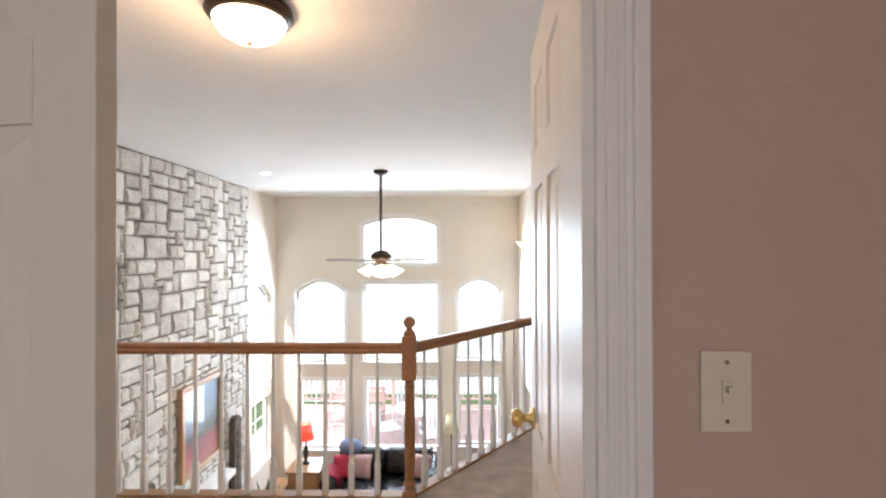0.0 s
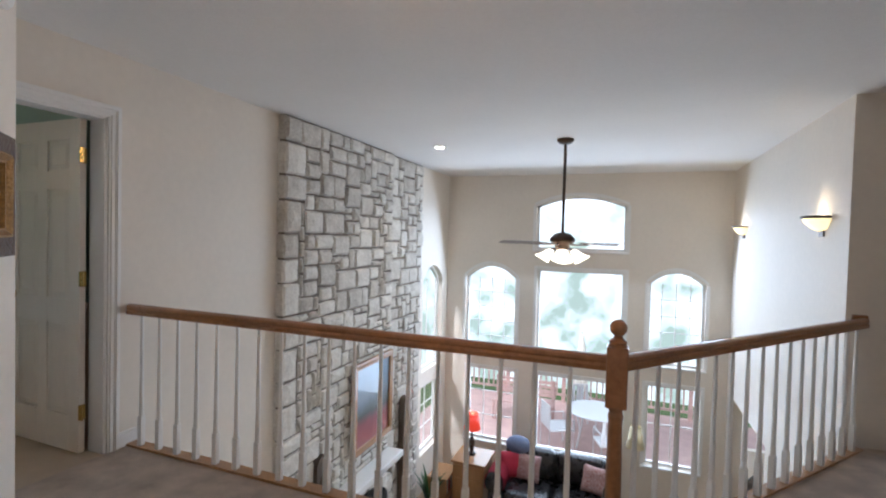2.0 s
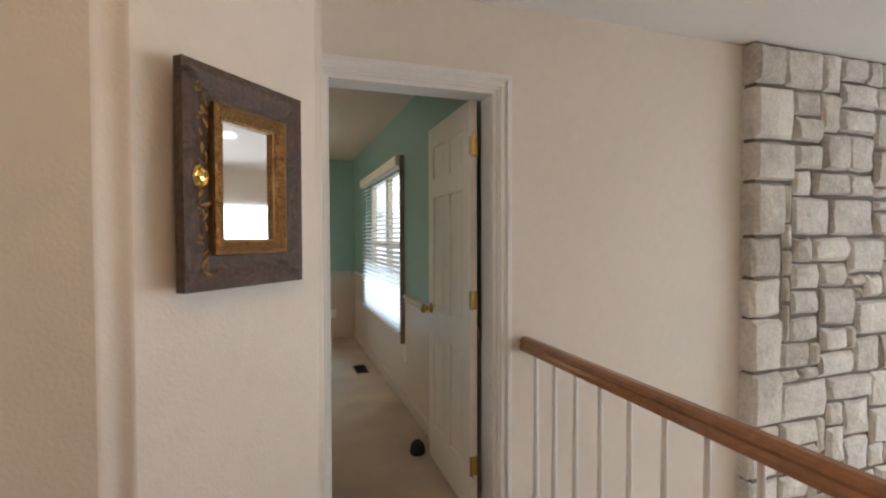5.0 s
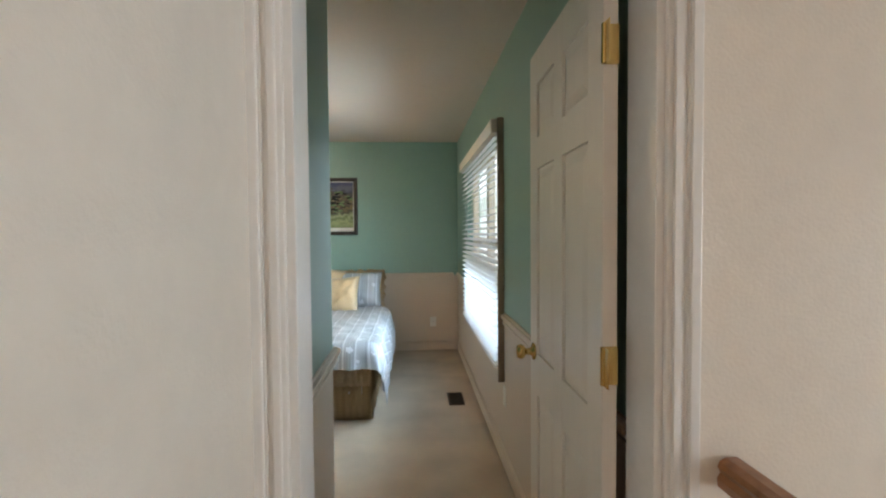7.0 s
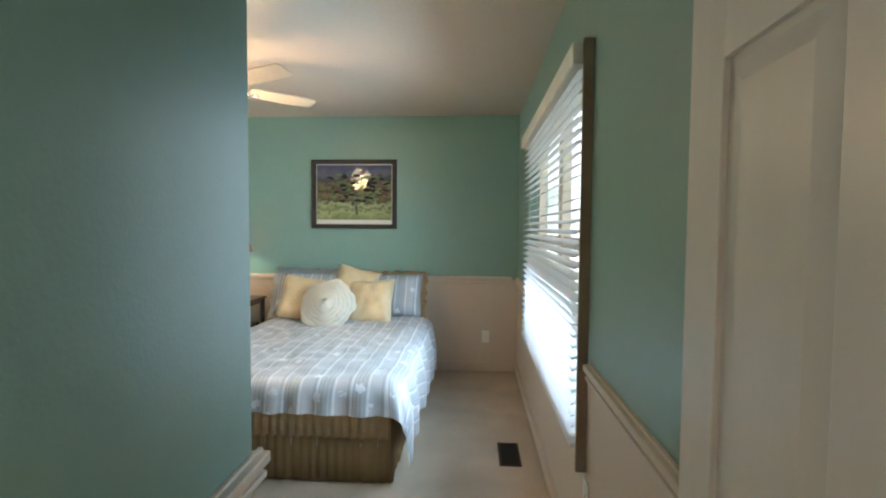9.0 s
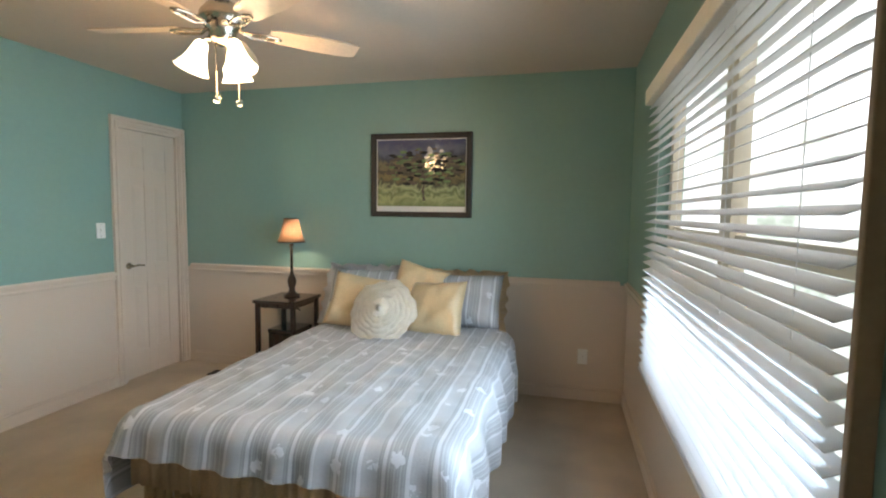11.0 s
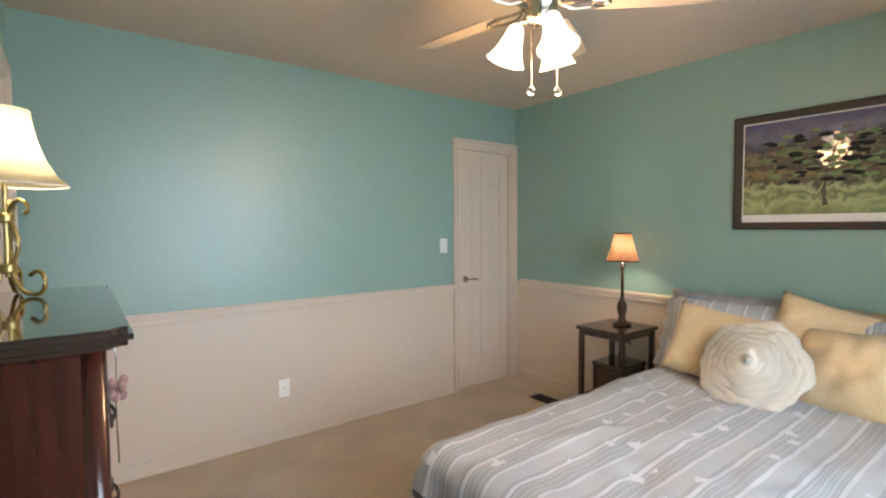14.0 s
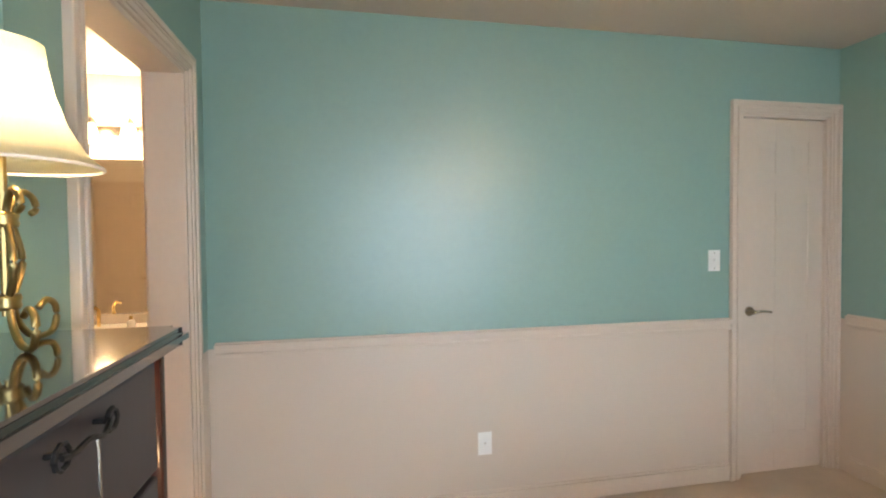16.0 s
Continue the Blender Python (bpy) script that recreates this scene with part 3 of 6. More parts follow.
def baseboard(axis, face, side, a0, a1, material="beige"):
    bm = bmesh.new()
    for depth, w0, w1 in ((0.014, 0.0, 0.085), (0.008, 0.085, 0.10)):
        p = sorted((face, face + side * depth))
        box(bm, *(p if axis == "x" else (a0, a1)), *((a0, a1) if axis == "x" else p), w0 + 0.001, w1, bevel=0.003)
    structure("baseboard", bm, material, "painted baseboard", "trim")


chair_rail("y", -1.155, 1, -6.97, -4.30)
chair_rail("x", -7.70, 1, -1.09, 2.625)
chair_rail("y", 2.68, -1, -7.67, -6.76)
chair_rail("y", 2.68, -1, -4.81, -3.2)
chair_rail("y", 1.81, 1, -4.09, -3.19)
chair_rail("x", -4.06, -1, 0.10, 1.81)
for spec in (("y", -1.155, 1, -6.97, -4.29), ("x", -7.70, 1, -1.07, 2.65), ("y", 2.68, -1, -7.68, -3.19), ("y", 1.81, 1, -4.06, -3.19), ("x", -4.06, -1, 0.10, 1.81)):
    baseboard(*spec)
baseboard("x", -3.04, 1, 2.70, 2.86, "white")
baseboard("y", 1.60, 1, 0.45, 1.32, "white")


def casing(name, axis, face, side, a0, a1, top, material, w=0.08):
    """Fluted door casing: two legs and a head, each in three steps."""
    root = thing(name, "painted moulded door casing", "trim", kind="structure")
    for leg in ("casing_leg", "casing_leg", "casing_head"):
        bm = bmesh.new()
        first = leg == "casing_leg" and not any(c.name.startswith("casing_leg") for c in root.children)
        for k, (o0, o1, depth) in enumerate(((0.0, w, 0.014), (0.012, 0.030, 0.022), (0.040, 0.052, 0.019), (w - 0.022, w + 0.0015, 0.026))):
            p = sorted((face, face + side * depth))
            if leg == "casing_head":
                u = (a0 - o1, a1 + o1) if k == 0 else (a0 - o1, a1 + o1)
                z = (top + o0, top + o1)
            elif first:
                u, z = (a0 - o1, a0 - o0), (0.001, top + (o0 if k else 0))
            else:
                u, z = (a1 + o0, a1 + o1), (0.001, top + (o0 if k else 0))
            box(bm, *(p if axis == "x" else u), *(u if axis == "x" else p), *z, bevel=0.003)
        part(leg, bm, material, root)
    return root


def jamb(axis, p0, p1, a0, a1, top, material):
    root = thing("door_jamb", "painted door jamb lining", "trim", kind="structure")
    for u in ((a0 - 0.001, a0 + 0.018), (a1 - 0.018, a1 + 0.001)):
        part("jamb_side", B(*((p0, p1) if axis == "x" else u), *(u if axis == "x" else (p0, p1)), 0.002, top, bevel=0.002), material, root)
    u = (a0 + 0.018, a1 - 0.018)
    part("jamb_head", B(*((p0, p1) if axis == "x" else u), *(u if axis == "x" else (p0, p1)), top - 0.018, top + 0.001, bevel=0.002), material, root)


casing("door_casing", "x", -3.04, 1, 1.895, 2.665, 2.05, "white", 0.068)
jamb("x", -3.172, -3.038, 1.895, 2.665, 2.05, "white")
casing("door_casing", "y", 0.695, -1, -1.09, 0.33, 2.05, "white", 0.072)
casing("door_casing", "y", 0.82, 1, -1.09, 0.33, 2.05, "white", 0.065)
jamb("y", 0.693, 0.822, -1.09, 0.33, 2.05, "white")
casing("door_casing", "x", -4.27, -1, -0.92, -0.16, 2.05, "beige", 0.07)
casing("door_casing", "x", -4.13, 1, -0.92, -0.16, 2.05, "beige", 0.07)
jamb("x", -4.272, -4.128, -0.92, -0.16, 2.05, "beige")
casing("door_casing", "y", -1.155, 1, -7.63, -7.035, 2.05, "beige", 0.065)
jamb("y", -1.28, -1.153, -7.63, -7.035, 2.05, "beige")


def door_leaf(name, label, w, h, m, material="door", knob="knob", knob_side=1, hinges=False, handle_mat="brass", groove=0.009):
    """Six-panel leaf. Hinge line at the origin, leaf along +x, faces towards +y and -y."""
    root = thing(name, label, "door", m, kind="structure")
    t, st, mid = 0.035, 0.10, 0.09
    rows = ((0.22, 0.78), (0.93, 1.60), (1.71, h - 0.12))
    bm = bmesh.new()
    for u in ((0, st), ((w - mid) / 2, (w + mid) / 2), (w - st, w)):
        box(bm, u[0], u[1], -t / 2, t / 2, 0, h, bevel=0.002)
    for z0, z1 in ((0, 0.22), (0.78, 0.93), (1.60, 1.71), (h - 0.12, h)):
        for u in ((st, (w - mid) / 2), ((w + mid) / 2, w - st)):
            box(bm, u[0], u[1], -t / 2 + 0.0005, t / 2 - 0.0005, z0, z1)
    leaf = part("leaf", bm, material, root)
    for z0, z1 in rows:
        for u0, u1 in ((st, (w - mid) / 2), ((w + mid) / 2, w - st)):
            bm = B(u0, u1, -t / 2 + groove, t / 2 - groove, z0, z1)
            for s in (-1, 1):
                a, b = 0.012, 0.042
                o = [bm.verts.new((x, s * (t / 2 - groove), z)) for x, z in ((u0 + a, z0 + a), (u1 - a, z0 + a), (u1 - a, z1 - a), (u0 + a, z1 - a))]
                i = [bm.verts.new((x, s * (t / 2 - 0.002), z)) for x, z in ((u0 + b, z0 + b), (u1 - b, z0 + b), (u1 - b, z1 - b), (u0 + b, z1 - b))]
                bm.faces.new(i)
                for k in range(4):
                    bm.faces.new((o[k], o[(k + 1) % 4], i[(k + 1) % 4], i[k]))
            bmesh.ops.recalc_face_normals(bm, faces=bm.faces)
            part("panel", bm, material, root)
    kx, kz = w - 0.06, 0.93
    for s in (-1, 1):
        bm = bmesh.new()
        if knob == "knob":
            lathe(bm, [(0.031, 0), (0.031, 0.006), (0.014, 0.012), (0.012, 0.032), (0.024, 0.040), (0.028, 0.052), (0.022, 0.064), (0.0, 0.068)], 20)
            bm.transform(Matrix.Translation((kx, s * t / 2, kz)) @ pose(0, 0, 0, -90 * s, 0, 0))
        else:
            lathe(bm, [(0.027, 0), (0.027, 0.008), (0.011, 0.012), (0.010, 0.045), (0.0, 0.048)], 18)
            bm.transform(Matrix.Translation((kx, s * t / 2, kz)) @ pose(0, 0, 0, -90 * s, 0, 0))
            tube(bm, [(kx, s * (t / 2 + 0.042), kz), (kx - 0.05, s * (t / 2 + 0.045), kz + 0.004), (kx - 0.11, s * (t / 2 + 0.042), kz - 0.004)], 0.009, r2=0.006)
        part("door_knob" if knob == "knob" else "door_handle", bm, handle_mat, root, "brass door hardware", smooth=True)
    if hinges:
        for z in (0.25, 1.06, 1.80):
            bm = tube(bmesh.new(), [(-0.006, hinges * t / 2, z - 0.045), (-0.006, hinges * t / 2, z + 0.045)], 0.007)
            box(bm, -0.004, 0.0, -t / 2, t / 2, z - 0.045, z + 0.045)
            box(bm, -0.036, -0.002, hinges * t / 2 - 0.0015, hinges * t / 2 + 0.0015, z - 0.045, z + 0.045)
            part("hinge", bm, "brass", root, "brass butt hinge")
    return root


door_leaf("door_1", "ivory six-panel door standing wide open against the wall", 0.72, 2.02, pose(-3.155, 2.60, 0.012, 0, 0, 179.2), hinges=1)
door_leaf("door_2", "ivory six-panel leaf of the double door, swung open outwards", 0.64, 2.02, pose(0.345, 0.845, 0.012, 0, 0, 86), hinges=-1)
door_leaf("door_3", "ivory six-panel leaf of the double door, closed", 0.69, 2.02, pose(-1.025, 0.745, 0.012, 0, 0, -8.7))
door_leaf("door_4", "beige panelled closet door, closed", 0.555, 2.015, pose(-7.61, -1.19, 0.012, 0, 0, 0), "beige", "lever", handle_mat="nickel", groove=0.004)
door_leaf("door_5", "beige six-panel bathroom door, closed", 0.66, 2.02, pose(-2.10, 0.275, 0.015, 0, 0, 180), "beige", "lever")


def window(name, axis, p, a0, a1, z0, z1, cols, rows, spring=None, out=1, depth=0.05, muntin=0.012, sash=0.04, material="white"):
    """A framed window in a wall opening; p is the plane of its glass."""
    root = thing(name, "white framed window with divided panes", "window", kind="structure")

    def put(bm, u0, u1, w0, w1, d):
        q = (p - d / 2, p + d / 2)
        box(bm, *(q if axis == "x" else (u0, u1)), *((u0, u1) if axis == "x" else q), w0, w1, bevel=0.002)
    bm = bmesh.new()
    put(bm, a0, a0 + sash, z0, z1 if not spring else spring, depth); put(bm, a1 - sash, a1, z0, z1 if not spring else spring, depth)
    put(bm, a0 + sash, a1 - sash, z0, z0 + sash, depth)
    if not spring:
        put(bm, a0 + sash, a1 - sash, z1 - sash, z1, depth)
    else:
        n = 12
        for i in range(n):
            c = []
            for s in (-1, 1):
                for k, off in ((i, 0), (i + 1, 0), (i + 1, sash), (i, sash)):
                    a = a0 + (a1 - a0) * k / n
                    z = spring + (z1 - spring) * (1 - (2 * k / n - 1) ** 2) - off
                    c.append(bm.verts.new((p + s * depth / 2, a, z) if axis == "x" else (a, p + s * depth / 2, z)))
            for f in ((0, 1, 2, 3), (7, 6, 5, 4), (0, 4, 5, 1), (2, 6, 7, 3)):
                bm.faces.new([c[k] for k in f])
        bmesh.ops.recalc_face_normals(bm, faces=bm.faces)
    part("window_frame", bm, material, root)
    for i in range(1, cols):
        bm = bmesh.new(); a = a0 + (a1 - a0) * i / cols
        put(bm, a - muntin / 2, a + muntin / 2, z0 + sash, (spring or z1) - (0 if spring else sash), 0.02)
        part("muntin", bm, material, root)
    for i in range(1, rows):
        bm = bmesh.new(); z = z0 + ((spring or z1) - z0) * i / rows
        put(bm, a0 + sash, a1 - sash, z - muntin / 2, z + muntin / 2, 0.018)
        part("muntin", bm, material, root)
    bm = bmesh.new()
    corners = ((a0 + 0.01, z0 + 0.01), (a1 - 0.01, z0 + 0.01), (a1 - 0.01, (spring or z1) - 0.01), (a0 + 0.01, (spring or z1) - 0.01))
    bm.faces.new([bm.verts.new((p, a, z) if axis == "x" else (a, p, z)) for a, z in corners])
    g = part("pane", bm, "glass", root, "clear glass"); g.visible_shadow = False
    return root


for i, o in enumerate(SOUTH_WINDOWS):
    cols, rows = [(1, 1), (4, 5), (1, 1), (4, 5), (3, 3), (1, 1), (2, 2)][i]
    window("window_%d" % (i + 1), "y", 8.73, o[0], o[1], o[2], o[3], cols, rows, o[4] if len(o) > 4 else None)
    trim("window_sill", o[0] - 0.04, o[1] + 0.04, 8.60, 8.70, o[2] - 0.035, o[2] - 0.002, "white", "white window sill")
    bm = bmesh.new()
    for u in ((o[0] - 0.05, o[0] - 0.001), (o[1] + 0.001, o[1] + 0.05)):
        box(bm, *u, 8.622, 8.638, o[2], o[4] if len(o) > 4 else o[3], bevel=0.003)
    if len(o) < 5:
        box(bm, o[0] - 0.05, o[1] + 0.05, 8.62, 8.638, o[3] + 0.001, o[3] + 0.05, bevel=0.003)
    else:
        n = 14
        for k in range(n):
            c = []
            for s in (8.622, 8.638):
                for q, off in ((k, 0.001), (k + 1, 0.001), (k + 1, 0.05), (k, 0.05)):
                    c.append(bm.verts.new((o[0] - 0.03 + (o[1] - o[0] + 0.06) * q / n, s, o[4] + (o[3] - o[4]) * (1 - (2 * q / n - 1) ** 2) + off)))
            for f in ((0, 1, 2, 3), (7, 6, 5, 4), (0, 4, 5, 1), (2, 6, 7, 3)):
                bm.faces.new([c[x] for x in f])
        bmesh.ops.recalc_face_normals(bm, faces=bm.faces)
    structure("window_casing", bm, "white", "white moulded window casing", "trim")
for i, o in enumerate(SIDE_WINDOWS):
    window("window_%d" % (i + 8), "x", -3.15, o[0], o[1], o[2], o[3], 2, 3, o[4] if len(o) > 4 else None)
window("window_10", "y", 2.76, BW[0], (BW[0] + BW[1]) / 2, BW[2], BW[3], 1, 2, muntin=0.06, sash=0.055, material="almond")
window("window_11", "y", 2.76, (BW[0] + BW[1]) / 2, BW[1], BW[2], BW[3], 1, 2, muntin=0.06, sash=0.055, material="almond")


def blinds():
    root = thing("window_blind", "white horizontal slat blind, half open, over the bedroom window", "blind")
    x0, x1 = BW[0] - 0.03, BW[1] + 0.03
    part("headrail", B(x0, x1, 2.605, 2.678, 1.965, 2.045, bevel=0.006), "ivory", root, "ivory valance")
    part("bottom_rail", B(x0 + 0.01, x1 - 0.01, 2.625, 2.67, 0.575, 0.595, bevel=0.004), "blind", root)
    bm = bmesh.new()
    box(bm, x0 + 0.012, x1 - 0.012, -0.024, 0.024, -0.0012, 0.0012)
    bm.transform(pose(0, 0, 0, 21, 0, 0))
    slat = part("slat", bm, "blind", root)
    count = 33
    for k in range(count):
        o = slat if k == 0 else bpy.data.objects.new("slat", slat.data)
        if k:
            scene.collection.objects.link(o)
            o.parent = root
        o.location = (0, 2.648, 0.62 + (1.955 - 0.62) * k / (count - 1))
    for x in (x0 + 0.2, (x0 + x1) / 2 - 0.3, (x0 + x1) / 2 + 0.3, x1 - 0.2):
        part("ladder_cord", tube(bmesh.new(), [(x, 2.648, 0.59), (x, 2.648, 1.97)], 0.0012, 5), "blind", root)


blinds()
bm = bmesh.new()
box(bm, BW[1] + 0.035, BW[1] + 0.050, 2.64, 2.678, 0.50, 2.05, bevel=0.003)
structure("window_side_trim", bm, "strip", "brown wooden edge strip beside the blind", "trim")
trim("window_stool", BW[0] - 0.05, BW[1] + 0.03, 2.645, 2.679, 0.545, 0.57, "beige", "beige window stool")
# ---- landing: railing, stone chimney ----
def railing():
    root = thing("stair_railing", "oak handrail on white balusters round the landing edge", "railing")
    NEW, END = Vector((-0.122, 2.815, 0)), Vector((1.425, 4.743, 0))
    segs = ((Vector((-3.035, 2.815, 0)), NEW), (NEW, END))
    prof = [(-0.029, 0.0), (0.029, 0.0), (0.031, 0.018), (0.024, 0.030), (0.030, 0.042), (0.026, 0.054), (0.012, 0.062), (-0.012, 0.062), (-0.026, 0.054), (-0.030, 0.042), (-0.024, 0.030), (-0.031, 0.018)]
    bal = None
    for a, b in segs:
        d = (b - a).normalized(); nrm = Vector((-d.y, d.x, 0)); length = (b - a).length
        bm = bmesh.new()
        ends = [[bm.verts.new(p + nrm * u + Vector((0, 0, 0.842 + w))) for u, w in prof] for p in (a, b)]
        for k in range(len(prof)):
            bm.faces.new((ends[0][k], ends[0][(k + 1) % len(prof)], ends[1][(k + 1) % len(prof)], ends[1][k]))
        bm.faces.new(ends[0]); bm.faces.new(ends[1])
        bmesh.ops.recalc_face_normals(bm, faces=bm.faces)
        part("handrail", bm, "oak", root, "varnished oak handrail")
        bm = bmesh.new()
        q = [a + nrm * 0.045, b + nrm * 0.045, b - nrm * 0.03, a - nrm * 0.03]
        prism(bm, [(v.x, v.y) for v in q], 0.001, 0.016)
        part("shoe_rail", bm, "oak2", root, "honey oak base strip")
        first, step = (0.105, 0.154) if a is not NEW else (0.129, 0.149)
        for k in range(int((length - first - 0.04) / step) + 1):
            p = a + d * (first + step * k)
            if bal is None:
                bm = bmesh.new()
                box(bm, -0.016, 0.016, -0.016, 0.016, 0.016, 0.20, bevel=0.003)
                lathe(bm, [(0.016, 0.20), (0.0135, 0.215), (0.015, 0.225), (0.0135, 0.24), (0.0115, 0.50), (0.009, 0.853)], 10)
                bal = part("baluster", bm, "white", root, "white turned baluster", smooth=False)
                o = bal
            else:
                o = bpy.data.objects.new("baluster", bal.data)
                scene.collection.objects.link(o)
                o.parent = root
                o["label"] = bal["label"]
            o.matrix_basis = pose(p.x, p.y, 0, 0, 0, math.degrees(math.atan2(d.y, d.x)))
    bm = bmesh.new()
    box(bm, -0.043, 0.043, -0.043, 0.043, 0.001, 0.05, bevel=0.004)
    lathe(bm, [(0.040, 0.05), (0.034, 0.065), (0.040, 0.08), (0.026, 0.10), (0.030, 0.2), (0.033, 0.35), (0.028, 0.62), (0.032, 0.65), (0.026, 0.67), (0.034, 0.69)], 24)
    box(bm, -0.043, 0.043, -0.043, 0.043, 0.69, 0.945, bevel=0.006)
    lathe(bm, [(0.040, 0.945), (0.034, 0.955), (0.038, 0.965), (0.020, 0.98), (0.016, 0.992)], 24)
    bm.transform(Matrix.Translation(NEW))
    post = part("newel_post", bm, "oak", root, "turned oak newel post")
    part("ball_finial", ball(bmesh.new(), (NEW.x, NEW.y, 1.022), 0.036, 20), "oak", post, smooth=True)
    bm = B(1.37, 1.46, 4.765, 4.798, 0.83, 0.92, bevel=0.01)
    part("rosette", bm, "oak", root)


railing()


def stone_face(root, y0, y1, z0, z1, x, seed, keep):
    """Random ashlar on a small grid: each block fills several cells; joints stay open and dark."""
    rnd = random.Random(seed)
    cell = 0.076
    ny, nz = max(1, round((y1 - y0) / cell)), round((z1 - z0) / cell)
    cy, cz = (y1 - y0) / ny, (z1 - z0) / nz
    used = [[False] * ny for _ in range(nz)]
    rest = bmesh.new()
    for r in range(nz - 1, -1, -1):
        for c in range(ny):
            if used[r][c]:
                continue
            w, h = rnd.choice(((2, 2), (3, 2), (4, 2), (3, 3), (4, 3), (5, 2), (2, 2), (3, 1), (4, 3), (4, 2), (2, 3), (3, 2), (5, 3), (2, 1)))
            if c == 0:
                w, h = rnd.choice(((3, 2), (4, 3), (3, 3), (4, 2), (3, 4), (4, 4)))
            while w > 1 and (c + w > ny or any(used[r][c + i] for i in range(w))):
                w -= 1
            while h > 1 and (r - h + 1 < 0 or any(used[r - j][c + i] for i in range(w) for j in range(h))):
                h -= 1
            if c + w == ny - 1 and not used[r][ny - 1] and all(not used[r - j][ny - 1] for j in range(h)):
                w += 1
            for i in range(w):
                for j in range(h):
                    used[r - j][c + i] = True
            g = rnd.uniform(0.008, 0.012)
            a0, a1 = y0 + c * cy + g, y0 + (c + w) * cy - g
            w0, w1 = z0 + (r - h + 1) * cz + g, z0 + (r + 1) * cz - g
            j = lambda s: rnd.uniform(-s, s)
            own = w0 > keep
            bm = bmesh.new() if own else rest
            proud = rnd.uniform(0.0, 0.022)
            rings = []
            for dx, inset, jit in ((-0.06, 0.0, 0.0), (0.010 + proud * 0.5, 0.0, 0.007), (0.026 + proud, 0.013, 0.007)):
                ring = []
                for k in range(8):
                    s = ((0, 0), (0.5, 0), (1, 0), (1, 0.5), (1, 1), (0.5, 1), (0, 1), (0, 0.5))[k]
                    ins = inset * (1.0 if k % 2 else 1.35)
                    u = a0 + (a1 - a0) * s[0] + ins * (1 if s[0] == 0 else -1 if s[0] == 1 else 0)
                    v = w0 + (w1 - w0) * s[1] + ins * (1 if s[1] == 0 else -1 if s[1] == 1 else 0)
                    ring.append(bm.verts.new((x + dx + j(jit), u + j(jit), v + j(jit))))
                rings.append(ring)
            for p, q in zip(rings, rings[1:]):
                for k in range(8):
                    bm.faces.new((p[k], p[(k + 1) % 8], q[(k + 1) % 8], q[k]))
            mid = bm.verts.new((x + 0.034 + proud + j(0.006), (a0 + a1) / 2, (w0 + w1) / 2))
            for k in range(8):
                bm.faces.new((rings[2][k], rings[2][(k + 1) % 8], mid))
            if own:
                part("stone", bm, "stone", root)
    if len(rest.verts):
        o = part("lower_stones", rest, "stone", root)
        tagged(o, kind="stuff")
    else:
        rest.free()


chimney = thing("stone_chimney", "tall chimney breast of pale rough limestone blocks with dark joints", "chimney", kind="structure")
part("mortar_bed", B(-3.039, -2.968, 4.19, 6.29, LOW, CEIL - 0.002), "mortar", chimney)
part("mortar_bed", B(-3.039, -3.023, 6.292, 7.38, LOW, CEIL - 0.002), "mortar", chimney)
stone_face(chimney, 4.16, 6.30, LOW, CEIL - 0.004, -2.98, 5, 0.35)
stone_face(chimney, 6.315, 7.39, LOW, CEIL - 0.004, -3.035, 9, 0.9)


# ---- ceiling lamps, sconces, detector ----
def dome_light():
    root = thing("ceiling_light", "lit alabaster dome light in a bronze ring on the ceiling", "ceiling light", pose(-0.70, 1.95, CEIL))
    part("canopy_ring", lathe(bmesh.new(), [(0.10, 0), (0.165, 0), (0.175, -0.03), (0.16, -0.05), (0.14, -0.055)], 36), "bronze", root, smooth=True)
    part("glass_dome", lathe(bmesh.new(), [(0.145, -0.05), (0.138, -0.075), (0.115, -0.105), (0.075, -0.128), (0.02, -0.138), (0.0, -0.139)], 36), "dome", root, "lit frosted glass bowl", smooth=True)
    part("finial", ball(bmesh.new(), (0, 0, -0.147), 0.011), "bronze", root, smooth=True)


dome_light()
root = thing("recessed_light", "lit recessed ceiling spotlight aimed at the stone", "ceiling light", pose(-2.19, 5.95, CEIL))
part("trim_ring", lathe(bmesh.new(), [(0.055, -0.001), (0.095, -0.001), (0.092, -0.012), (0.06, -0.012)], 28), "white", root)
part("lamp_face", lathe(bmesh.new(), [(0.058, -0.004), (0.05, -0.02), (0.0, -0.026)], 24), "recess", root, "lit reflector lamp")
root = thing("smoke_detector", "round white smoke detector on the wall", "smoke detector", pose(-2.172, 1.698, 2.205))
bm = lathe(bmesh.new(), [(0.065, 0), (0.065, 0.018), (0.055, 0.032), (0.03, 0.038), (0.0, 0.039)], 28)
bm.transform(pose(0, 0, 0, 90, 0, 136.5 + 0))
part("housing", bm, "plate", root, smooth=False)


